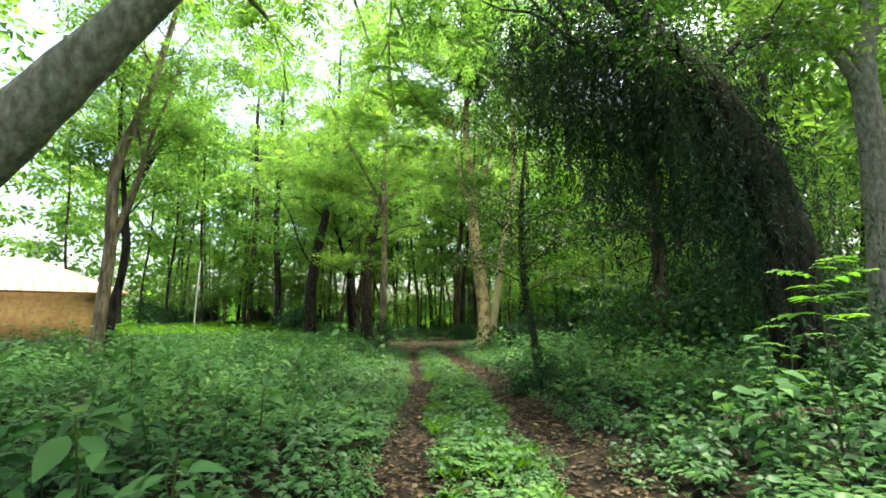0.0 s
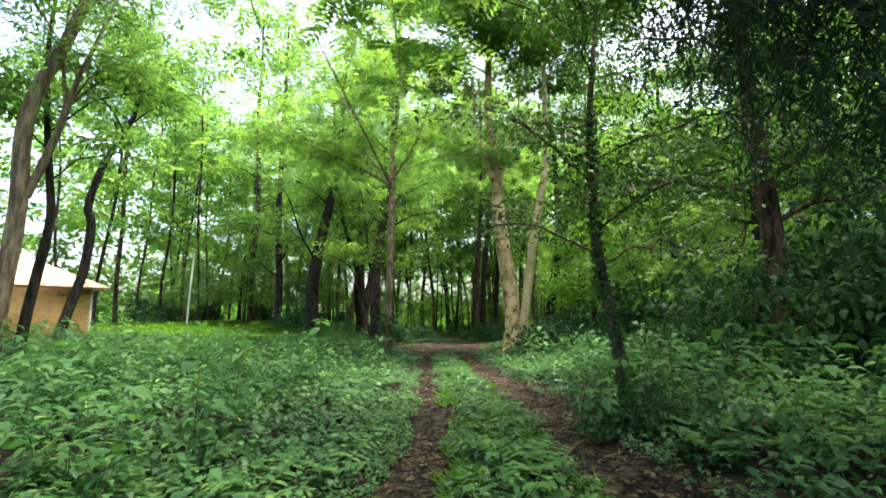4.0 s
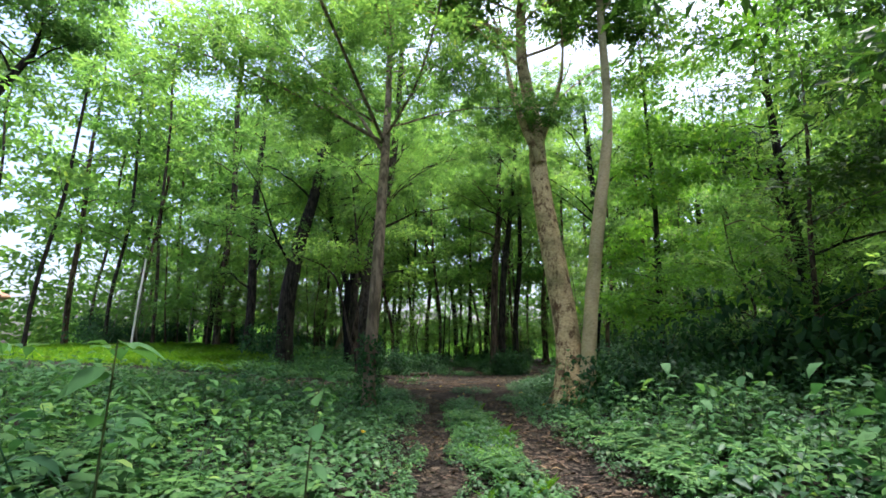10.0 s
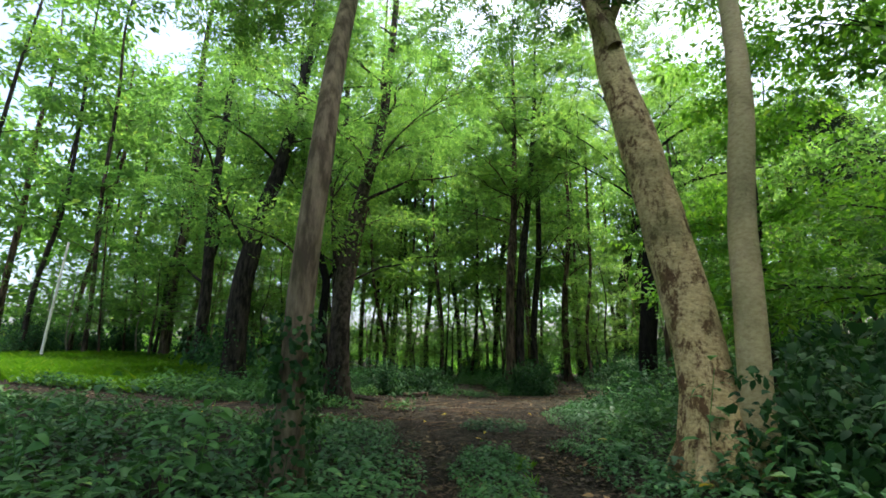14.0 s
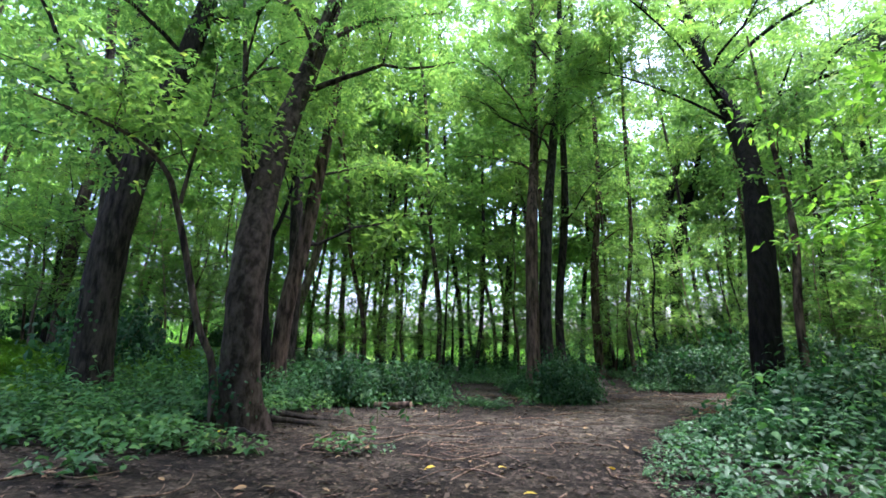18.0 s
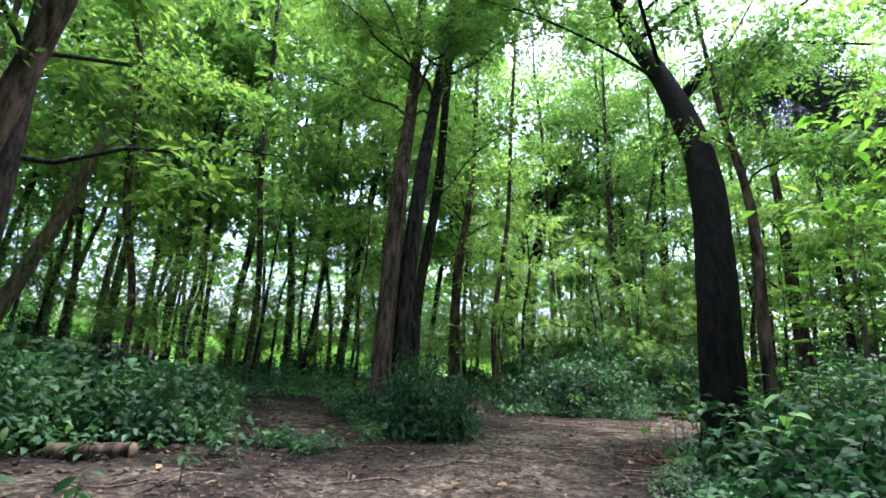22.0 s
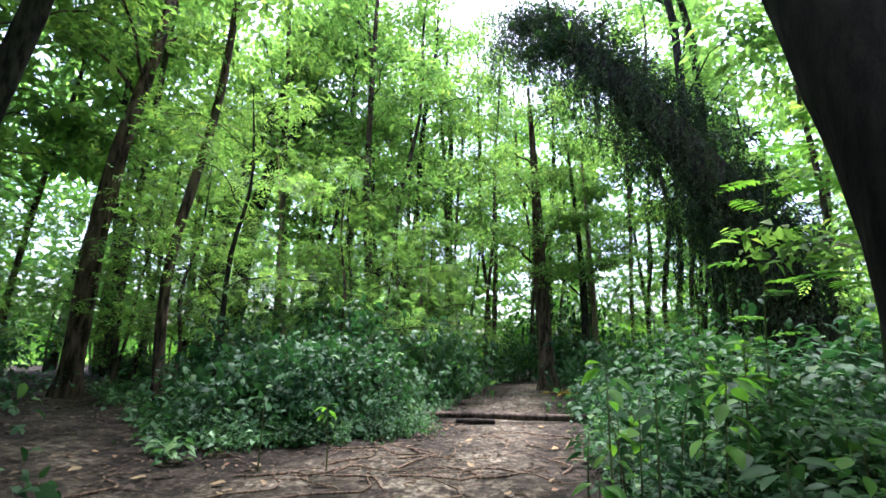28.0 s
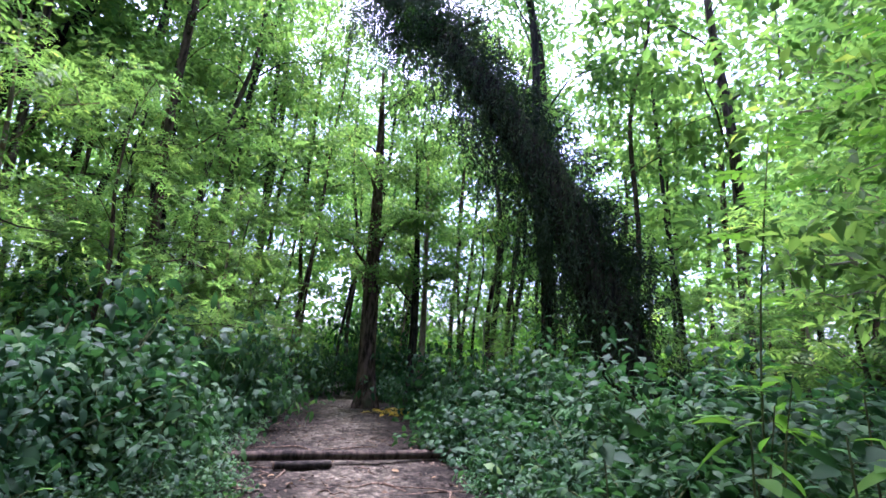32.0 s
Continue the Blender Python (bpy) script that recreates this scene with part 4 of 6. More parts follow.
# ---- the wood behind: a few kinds, copied ----
KINDS = []
for k in range(10):
    r = tree_rng(100 + k)
    tall = r.uniform(17, 23)
    lean = r.normal(size=2) * 0.8
    spine = [(0, 0, -0.2)] + [(lean[0] * s + r.normal() * 0.18, lean[1] * s + r.normal() * 0.18, tall * s) for s in (0.15, 0.35, 0.6, 0.8, 1.0)]
    slim = k < 4 or k > 7
    close = k > 6
    KINDS.append(grow("wood_tree", spine, 0.09 if slim else 0.17, 0.02, r, (BARK, BARK_DARK, BARK_RUST, BARK_DARK, BARK, BARK_DARK, BARK_RUST, BARK_DARK, BARK, BARK_RUST)[k], LEAF_CANOPY if close else LEAF_FAR,
                      ("slim" if slim else "sturdy") + " dark-trunked woodland tree with light green leaves", group="trees of the wood", first=0.32 if slim else 0.38,
                      limbs=9, reach=3.0 if slim else 4.0, rise=0.8, leaf_count=4300 if close else 1550 if slim else 2100, leaf_size=0.2 if close else 0.41, spray=0.95, sides=6, flare=0.3, forks=1, plain=True, lofty=24 if close else 40))
TREES_AT = [(1.7, 20.6), (5.4, 32), (-2.6, 19.7), (-5, 29.8), (-5.7, 33.2), (-9, 31.6), (1.3, 37), (20, 41.4), (20.7, 40), (11.6, 51.8), (5, 44.8), (-9, 12.4), (-14, 20), (-6.9, 4.2),
            (8.1, 9), (5, 6.4), (16.3, 32.3), (1.5, 8.8), (5.5, 12), (-12.4, 35.2), (-7.4, 38.2), (9.4, 21.4), (6.5, 27.2), (-6.6, 34.8), (-7, 37.8), (11.8, 52.6), (5.3, 44.7), (9.6, 18.8), (-9.3, 13)]
spots = []
pick = np.random.default_rng(5)


def scatter(count, x0, x1, y0, y1, gap, clear, keep):
    tries = 0
    found = 0
    while found < count and tries < count * 40:
        tries += 1
        x, y = pick.uniform(x0, x1), pick.uniform(y0, y1)
        if float(bare(np.array([x]), np.array([y]))[0]) > -0.5 or float(away(np.array([x]), np.array([y]), WALKED)[0]) < clear or not keep(x, y):
            continue
        if any((x - a) ** 2 + (y - b) ** 2 < gap * gap for a, b in TREES_AT + spots):
            continue
        spots.append((x, y))
        found += 1


def open_ground(x, y):
    """Left clear: the lawn, the house and the view of them."""
    return (x < -8.5 and 9 < y < 36 and y < 40 + 0.1 * (x + 8)) or (x < -3 and y < 29 and x > -9 and y > -1)


def before_bow(x, y):
    """Left clear: the view of the bowed tree from the path."""
    return 5 < x < 20.5 and 30.5 < y < 41


scatter(40, -30, 24, 32, 51, 2.1, 5.2, lambda x, y: not open_ground(x, y) and not before_bow(x, y) and not (-12 < x < 2 and y < 48) and not (x < -8 and pick.random() < 0.9) and not (4 < x < 17 and 41 < y and pick.random() < 0.75) and not (2 < x < 10 and y < 48 and pick.random() < 0.6))
spots += [(11.6, 28.0), (-12.8, 9.0), (-15.5, 13.6), (-21, 36), (-15.4, 39.6), (3.4, 47.5), (-4.6, 48.8), (-9.8, 40.6), (-5.4, 41.8), (-2.3, 43.4), (-0.6, 46.5), (23.6, 46.8), (25.6, 48.2), (27.2, 45.6), (24.2, 50.2), (28.4, 49.4), (22.4, 48.6), (30.5, 53)]
scatter(22, -34, 34, 49, 57, 2.2, 5.0, lambda x, y: not (x < -14 and pick.random() < 0.7))
scatter(30, -18, 22, 46, 57, 1.1, 5.0, lambda x, y: not (x < -14 and pick.random() < 0.5))
scatter(9, 8, 22, -4, 27, 2.2, 7.0, lambda x, y: x > 8.5)
scatter(32, 13, 38, 18, 51, 2.2, 5.0, lambda x, y: not before_bow(x, y))
scatter(3, 21, 31, 36, 47, 1.8, 5.0, lambda x, y: True)
scatter(16, -20, 12, -22, -5, 3.0, 3.0, lambda x, y: True)
scatter(14, -34, -20, -5, 20, 3.5, 3.0, lambda x, y: True)
waiting = list(KINDS)


def set_copy(ob, m):
    """A copy at the pose and size m, whatever the size of the first one."""
    return copy_thing(ob, m @ Matrix.Diagonal((1 / ob.scale[0], 1 / ob.scale[1], 1 / ob.scale[2], 1)))


for x, y in spots:
    near = float(away(np.array([x]), np.array([y]), WALKED)[0]) < 9.5
    kind = KINDS[int(pick.integers(7, 10) if near else pick.integers(0, 4) if pick.random() < 0.75 else pick.integers(4, 7))]
    s = pick.uniform(0.88, 1.12)
    m = pose(x, y, ground_z(x, y), 0, 0, pick.uniform(0, 360)) @ Matrix.Diagonal((s, s, s * pick.uniform(0.9, 1.15), 1))
    if kind in waiting:
        waiting.remove(kind)
        kind.matrix_basis = m
    else:
        set_copy(kind, m)

# ---- young trees under the tall ones ----
YOUNG = []
for k in range(5):
    r = tree_rng(150 + k)
    tall = (5.0, 6.5, 8.0, 7.0, 4.2)[k]
    lean = r.normal(size=2) * 0.5
    spine = [(0, 0, -0.1)] + [(lean[0] * s + r.normal() * 0.08, lean[1] * s + r.normal() * 0.08, tall * s) for s in (0.2, 0.45, 0.7, 1.0)]
    YOUNG.append(grow("young_tree", spine, (0.035, 0.05, 0.06, 0.045, 0.03)[k], 0.012, r, (BARK, BARK_TAN, BARK_DARK, BARK_RUST, BARK_GREY)[k], LEAF_CANOPY, "slim young tree with airy sprays of light green leaves", group="young trees of the wood",
                      first=0.22, limbs=8, reach=(2.0, 2.4, 2.6, 2.2, 1.7)[k], rise=0.55, leaf_count=(2600, 3000, 3400, 3000, 2200)[k], feather=0.34, spray=0.62, sides=5, flare=0.2, forks=1, plain=True))
first_young = list(YOUNG)
spots = []
scatter(15, -14, 4, 38, 52, 1.9, 5.0, lambda x, y: not open_ground(x, y))
scatter(24, 2, 24, 41, 54, 1.7, 4.5, lambda x, y: not before_bow(x, y))
scatter(16, 6.0, 15, 14, 30, 1.6, 5.2, lambda x, y: True)
scatter(14, 9.5, 18.5, 41, 47, 1.5, 4.0, lambda x, y: True)
scatter(12, 13, 26, 26, 36, 1.8, 5.0, lambda x, y: not before_bow(x, y))
scatter(4, 20.6, 28, 37, 46, 1.7, 4.0, lambda x, y: True)
scatter(8, -22, -9, 36, 46, 2.0, 5.0, lambda x, y: not open_ground(x, y))
tall_young = len(spots)
scatter(34, -13, 20, 44, 56, 1.2, 4.5, lambda x, y: True)
for k, (x, y) in enumerate(spots):
    kind = YOUNG[int(pick.integers(0, 5))]
    s = pick.uniform(0.8, 1.15) if k < tall_young else pick.uniform(0.3, 0.5)
    m = pose(x, y, ground_z(x, y), 0, 0, pick.uniform(0, 360)) @ Matrix.Diagonal((s, s, s, 1))
    if kind in first_young:
        first_young.remove(kind)
        kind.matrix_basis = m
    else:
        set_copy(kind, m)

# ---- shrubs ----
# young trees beyond the lawn
for k, (x, y, s) in enumerate(((-11.2, 38.6, 1.0), (-13.4, 37.6, 0.9), (-15.6, 37.2, 1.1), (-17.8, 36.6, 0.95), (-20.0, 37.4, 1.05), (-12.4, 40.4, 1.1), (-14.8, 40.8, 1.0), (-17.2, 39.6, 1.1), (-19.6, 40.6, 1.0),
                               (-22.4, 38.6, 1.1), (-10.2, 42.6, 1.0), (-13.2, 43.2, 1.15), (-16.4, 43.0, 1.1), (-9.6, 38.0, 0.8))):
    set_copy(YOUNG[k % 5], pose(x, y, ground_z(x, y), 0, 0, k * 77) @ Matrix.Diagonal((s, s, s, 1)))


def shrub(name, rng, tall, wide, leaf_count, leaf_size, leaf, label, stems=9, slim=0.54, group="shrubs", fine=False):
    bush = thing(name, label, "shrub", group)
    tips = []
    for k in range(stems):
        a = 6.28 * k / stems + rng.normal() * 0.3
        out = wide * rng.uniform(0.3, 1.0)
        up = tall * rng.uniform(0.55, 1.0) * (1.1 - 0.35 * out / wide)
        p = spline([(0.06 * math.cos(a), 0.06 * math.sin(a), -0.05), (out * 0.45 * math.cos(a), out * 0.45 * math.sin(a), up * 0.6), (out * math.cos(a), out * math.sin(a), up)], 7)
        part("stem", mesh_of("stem", *tube(p, np.linspace(0.02, 0.005, 7), 4), STEM, True), bush)
        tips += [p[6], p[5], p[4], p[3]]
        for q in range(4):
            tips.append(p[rng.integers(2, 7)] + rng.normal(size=3) * [0.35 * wide, 0.35 * wide, 0.16 * tall])
    tips = np.array(tips)
    low = tips * [1.15, 1.15, 0.45]
    tips = np.concatenate([tips, low])
    tips[:, 2] = np.maximum(tips[:, 2], 0.12)
    v, f = clumps(tips, 0.3 * wide * rng.uniform(0.7, 1.2, len(tips)), max(5, leaf_count // len(tips)), leaf_size, rng, 0.6, 0.5, 0.35, slim, fine)
    v[:, 2] = np.maximum(v[:, 2], 0.02)
    part("foliage", mesh_of("foliage", v, f, leaf), bush)
    return bush


BUSHES = [shrub("shrub", tree_rng(200), 1.25, 0.95, 1700, 0.135, LEAF_SHRUB, "leafy dark green shrub among the undergrowth", fine=True),
          shrub("shrub", tree_rng(201), 1.0, 1.0, 1700, 0.12, LEAF_SHRUB, "dense rounded green shrub beside the path", fine=True),
          shrub("shrub", tree_rng(202), 1.6, 1.05, 1600, 0.15, LEAF_SHRUB, "tall loose shrub with light green leaves", slim=0.46, fine=True),
          shrub("shrub", tree_rng(203), 1.3, 1.2, 2300, 0.095, LEAF_SHRUB, "wide fine-leaved green shrub", fine=True)]
USED = [False] * len(BUSHES)


def set_bush(k, x, y, scale, tall=1.0):
    m = pose(x, y, ground_z(x, y) - 0.02, 0, 0, pick.uniform(0, 360)) @ Matrix.Diagonal((scale, scale, scale * tall, 1))
    if USED[k]:
        return copy_thing(BUSHES[k], m)
    USED[k] = True
    BUSHES[k].matrix_basis = m
    return BUSHES[k]


def bushes(rows):
    for k, x, y, scale, tall in rows:
        set_bush(k, x, y, scale, tall)


# the large bush between the two ways, and those round it
bushes(((0, 6.7, 39.4, 1.1, 1.15), (2, 7.7, 39.6, 1.1, 1.15), (3, 7.1, 39.0, 0.95, 1.1), (1, 6.1, 39.6, 0.95, 1.1), (2, 8.6, 39.8, 1.05, 1.05), (0, 9.5, 40.1, 0.95, 1.0),
        (3, 7.6, 40.8, 1.3, 1.1), (0, 8.3, 39.2, 0.85, 1.15)))
# low fringe of the large bush
bushes(((1, 8.0, 38.1, 0.5, 0.8), (3, 8.6, 38.4, 0.55, 0.85), (1, 7.3, 38.25, 0.5, 0.75), (3, 8.95, 38.85, 0.55, 0.9), (1, 6.4, 38.5, 0.5, 0.75), (3, 5.8, 38.9, 0.55, 0.8)))
# at the foot of the twin trees
bushes(((1, 2.0, 36.4, 0.75, 1.5), (2, 2.2, 36.9, 0.7, 1.1), (3, 1.5, 36.0, 0.6, 0.8), (0, 0.6, 36.6, 0.5, 0.8), (0, 1.9, 36.5, 0.65, 1.2),
        (2, 1.6, 34.9, 0.55, 0.8), (3, 1.1, 35.3, 0.55, 0.8), (0, 1.9, 35.4, 0.65, 1.1), (1, 1.6, 34.4, 0.5, 1.0), (2, 1.4, 34.9, 0.6, 1.2), (0, 1.9, 34.6, 0.6, 1.3), (3, -0.4, 33.4, 0.35, 0.55), (1, -0.75, 33.7, 0.35, 0.6)))
# bank left of the turn
bushes(((0, -3.0, 34.4, 1.0, 0.75), (1, -3.9, 33.8, 0.95, 0.8), (3, -2.6, 35.3, 0.9, 0.75), (2, -4.6, 34.8, 0.95, 0.65), (1, -3.2, 35.9, 1.0, 0.85), (1, -2.1, 33.9, 0.5, 0.8),
        (0, -5.0, 31.8, 0.5, 0.7), (0, -2.4, 33.8, 0.75, 1.0), (1, -3.2, 33.6, 0.8, 1.0), (2, -4.1, 33.1, 0.7, 0.95)))
# beside the pale trees
bushes(((0, 2.5, 19.85, 0.8, 1.0), (3, 3.4, 20.2, 0.95, 1.0), (2, 3.1, 19.5, 0.6, 0.8), (1, 4.3, 20.4, 1.0, 1.1), (0, 4.0, 21.3, 1.1, 1.2)))
# round the feet of the vine-hung tree and the ivy-wrapped trunk
bushes(((0, 4.5, 5.7, 0.6, 0.9), (2, 5.2, 5.8, 0.65, 0.9), (3, 4.1, 6.2, 0.5, 0.9), (1, 1.66, 9.0, 0.42, 1.3), (3, 2.1, 9.15, 0.45, 1.3)))
# right of the turn, round the black trunk
bushes(((0, 4.3, 29.6, 0.9, 0.8), (2, 5.2, 30.4, 0.9, 0.8), (1, 3.4, 28.4, 0.9, 0.75), (3, 6.4, 31.0, 1.1, 0.9), (1, 6.3, 32.5, 0.75, 0.7), (0, 4.6, 31.2, 0.5, 0.8),
        (1, 7.4, 33.2, 0.8, 0.7), (0, 8.6, 33.9, 0.9, 0.7), (3, 9.8, 34.3, 1.0, 0.85), (2, 8.0, 32.4, 0.9, 0.6), (1, 11.2, 35.1, 0.9, 0.9), (0, 12.8, 35.8, 1.0, 0.7)))
# between the black trunk and the bowed tree
bushes(((2, 10.2, 33.2, 1.1, 0.8), (3, 12.0, 34.0, 1.2, 0.95), (0, 14.5, 36.4, 1.1, 1.1), (2, 14.0, 34.6, 1.3, 0.95), (1, 16.5, 37.2, 1.2, 1.2), (3, 9.4, 31.0, 1.3, 0.7),
        (2, 12.0, 31.6, 1.4, 0.7), (0, 18.5, 38.0, 1.3, 1.2)))
# left of the log
bushes(((1, 11.0, 40.4, 0.9, 1.0), (2, 12.6, 41.4, 1.0, 1.2), (0, 14.6, 42.4, 1.1, 1.2), (3, 17.0, 43.6, 1.2, 1.2), (2, 10.6, 42.4, 1.2, 1.3), (3, 23.5, 45.2, 1.4, 1.5),
        (0, 24.5, 42.5, 1.4, 1.5), (2, 26.5, 44.2, 1.6, 1.6), (1, 22.6, 40.6, 1.2, 1.2)))


def thicket(count, x0, x1, y0, y1, clear, low, high, keep=lambda x, y: True):
    made = 0
    for _ in range(count * 30):
        if made >= count:
            break
        x, y = pick.uniform(x0, x1), pick.uniform(y0, y1)
        px, py = np.array([x]), np.array([y])
        if float(bare(px, py)[0]) > -0.7 or float(away(px, py, WALKED)[0]) < clear or not keep(x, y):
            continue
        set_bush(int(pick.integers(0, 4)), x, y, pick.uniform(low, high), pick.uniform(0.9, 1.4))
        made += 1


thicket(12, 5.5, 14, 11, 16.5, 5.2, 1.2, 1.8)
thicket(22, 6.5, 14, 16.5, 29, 6.0, 1.2, 1.7)
thicket(10, 6.5, 12, 4, 12, 6.5, 0.7, 1.1)
thicket(26, -16, 22, 42, 56, 4.0, 0.6, 1.1)
thicket(10, -26, -10, 34, 44, 4.0, 0.9, 1.5)

# the wood goes on: far foliage seen only between the trunks
def far_foliage(count, seed, turn0, turn1, near, far, size):
    r = np.random.default_rng(seed)
    n_clump = count // 60
    a = r.uniform(radians(turn0), radians(turn1), n_clump)
    d = r.uniform(near, far, n_clump)
    z = r.uniform(0, 1, n_clump) ** 1.7 * 0.4 * far
    c = np.column_stack([3 + d * np.sin(a), 26 + d * np.cos(a), z + 0.6])
    c = c[~((c[:, 0] < -20) & (c[:, 1] < 24))]
    v, f = clumps(c, 3.6 * size * r.uniform(0.6, 1.4, len(c)), 60, size, r, 0.45)
    stuff("far_woods", mesh_of("far_woods", v, f, LEAF_FAR), "dense green foliage of the wood farther off", "woods")


far_foliage(84000, 91, -85, 38, 70, 96, 1.12)
far_foliage(64000, 92, 36, 150, 44, 64, 0.78)

# far hedges that close the wood
HEDGE = [shrub("far_shrub", tree_rng(210 + k), 2.2, 1.7, 1300, 0.17, LEAF_BRIGHT, "tall leafy green shrub at the far edge of the wood", 6, group="far shrubs") for k in range(3)]
fresh = list(HEDGE)
for k in range(96):
    if k < 60:
        x, y = -44 + 88 * (k + pick.uniform(-0.5, 0.5)) / 60, pick.uniform(60, 68)
    else:
        a = (k - 60) / 36
        x, y = pick.uniform(34, 46), -22 + 82 * a
    s = pick.uniform(0.6, 1.2) if k < 60 else pick.uniform(2.1, 3.2)
    m = pose(x, y, ground_z(x, y) - 0.05, 0, 0, pick.uniform(0, 360)) @ Matrix.Diagonal((s * 1.2, s * 1.2, s, 1))
    kind = HEDGE[k % 3]
    if kind in fresh:
        fresh.remove(kind)
        kind.matrix_basis = m
    else:
        set_copy(kind, m)

# ---- undergrowth ----
def plant(rng, tall, count, size, slim, fine):
    """One weed: stem and leaves."""
    h = tall * np.linspace(0.25, 1.0, count) * rng.uniform(0.85, 1.1, count)
    a = np.arange(count) * 2.4 + rng.normal(size=count) * 0.4
    bend = rng.normal(size=2) * 0.18 * tall
    base = np.column_stack([bend[0] * (h / tall) ** 2, bend[1] * (h / tall) ** 2, h])
    way = np.column_stack([np.cos(a), np.sin(a), rng.uniform(-0.35, 0.35, count)])
    up = np.array([0, 0, 1.0]) + rng.normal(size=(count, 3)) * 0.25
    s = size * rng.uniform(0.7, 1.3, count)
    pile = Pile()
    pile.add(*leaves(base + way * size * 0.35, way, up, s, s * slim, 0.14, 0.28, fine))
    if tall < 0.3:
        return pile
    st = spline([(0, 0, -0.03), (bend[0] * 0.25, bend[1] * 0.25, tall * 0.5), (bend[0], bend[1], tall)], 3)
    v, f = tube(st, np.linspace(0.006, 0.003, 3), 3)
    pile.add(v, f)
    return pile


def tuft(rng, tall, count):
    """One grass tuft of bent blades."""
    a = rng.random(count) * 6.28
    way = np.column_stack([np.cos(a) * 0.5, np.sin(a) * 0.5, rng.uniform(0.7, 1.3, count)])
    base = np.column_stack([rng.normal(size=count) * 0.04, rng.normal(size=count) * 0.04, np.zeros(count)])
    pile = Pile()
    s = tall * rng.uniform(0.6, 1.3, count)
    pile.add(*leaves(base, way, np.column_stack([-np.cos(a), -np.sin(a), np.full(count, 0.8)]), s, np.full(count, 0.012), 0.1, 0.35))
    return pile


def sown(name, kinds, x, y, scale, rng, mat, label, category):
    """Many plants of some kinds at the given spots, as one mesh."""
    z = height(x, y)
    pile = Pile()
    which = rng.integers(0, len(kinds), len(x))
    for k, kind in enumerate(kinds):
        s = which == k
        n = int(s.sum())
        if not n:
            continue
        v0 = np.concatenate(kind.v)
        turn = rng.random(n) * 6.28
        c, d = np.cos(turn)[:, None], np.sin(turn)[:, None]
        q = scale[s][:, None]
        v = np.stack([(v0[None, :, 0] * c - v0[None, :, 1] * d) * q + x[s][:, None], (v0[None, :, 0] * d + v0[None, :, 1] * c) * q + y[s][:, None],
                      v0[None, :, 2] * q + z[s][:, None]], -1)
        shift = (np.arange(n) * len(v0))[:, None, None]
        pile.add(v.reshape(-1, 3), [(np.concatenate(g)[None] + shift).reshape(-1, size) for size, g in kind.f.items()])
    stuff(name, pile.mesh(name, mat), label, category)


low = np.random.default_rng(77)
COVER = [plant(low, low.uniform(0.1, 0.22), 10, 0.085, 0.62, False) for _ in range(6)]
COVER_NEAR = [plant(low, low.uniform(0.1, 0.22), 10, 0.07, 0.62, True) for _ in range(6)]
WEEDS = [plant(low, low.uniform(0.35, 0.6), int(low.integers(11, 16)), 0.105, 0.52, True) for _ in range(8)]
TALL = [plant(low, low.uniform(0.6, 0.95), int(low.integers(13, 19)), 0.16, 0.5, True) for _ in range(6)]
BLADES = [tuft(low, 0.22, 10) for _ in range(5)]


def spread(count, x0, x1, y0, y1, test):
    x, y = low.uniform(x0, x1, count), low.uniform(y0, y1, count)
    b, d = bare(x, y), away(x, y, WALKED)
    k = test(x, y, b, d)
    return x[k], y[k], b[k], d[k]


def meadow_here(x, y):
    return (x < -9.5) & (y > 27)


for name, y0, y1 in (("south", -3.0, 9.0), ("middle", 9.0, 18.0), ("north", 18.0, 30.0), ("far", 30.0, 46.0)):
    x0, x1 = (-12, 11) if name != "far" else (-12, 24)
    area = (x1 - x0) * (y1 - y0)
    x, y, b, d = spread(int(area * 40), x0, x1, y0, y1, lambda x, y, b, d: (b < -0.02) & (d < 2.3) & ~meadow_here(x, y))
    sown("ground_cover", COVER_NEAR, x, y, low.uniform(0.7, 1.3, len(x)) * np.clip(0.55 - b * 0.9, 0.5, 1.15), low, LEAF_COVER, "carpet of small-leaved green ground plants", "undergrowth")
    x, y, b, d = spread(int(area * 18), x0, x1, y0, y1, lambda x, y, b, d: (b < -0.02) & (d >= 2.3) & ~meadow_here(x, y))
    sown("ground_cover", COVER, x, y, low.uniform(0.9, 1.6, len(x)), low, LEAF_COVER, "carpet of small-leaved green ground plants", "undergrowth")
    lush = {"south": 6.5, "middle": 6.5, "north": 3.0, "far": 4.5}[name]
    x, y, b, d = spread(int(area * lush), x0, x1, y0, y1, lambda x, y, b, d: (b < -0.25 - 0.35 * low.random(len(x))) & ((d > 1.5) | (y > 23)) & ~meadow_here(x, y))
    sown("weeds", WEEDS, x, y, low.uniform(0.6, 1.2, len(x)) * np.clip(0.5 - b * 0.35, 0.5, 1.2), low, LEAF_WEED, "knee-high broad-leaved green weeds", "undergrowth")
    x, y, b, d = spread(int(area * lush * 0.28), x0, x1, y0, y1, lambda x, y, b, d: (b < -0.9) & (d > 2.0) & ~meadow_here(x, y) & ~((x < -2) & (y > 20) & (y < 31)))
    sown("tall_weeds", TALL, x, y, low.uniform(0.7, 1.25, len(x)), low, LEAF_WEED, "waist-high leafy green weeds", "undergrowth")
x, y, b, d = spread(1500, -11.5, -3.6, 26.4, 33.5, lambda x, y, b, d: (b < -0.03) & ~meadow_here(x, y))
sown("ground_cover", COVER_NEAR, x, y, low.uniform(1.1, 1.8, len(x)), low, LEAF_WEED, "low pale green herbs under the trees", "undergrowth")
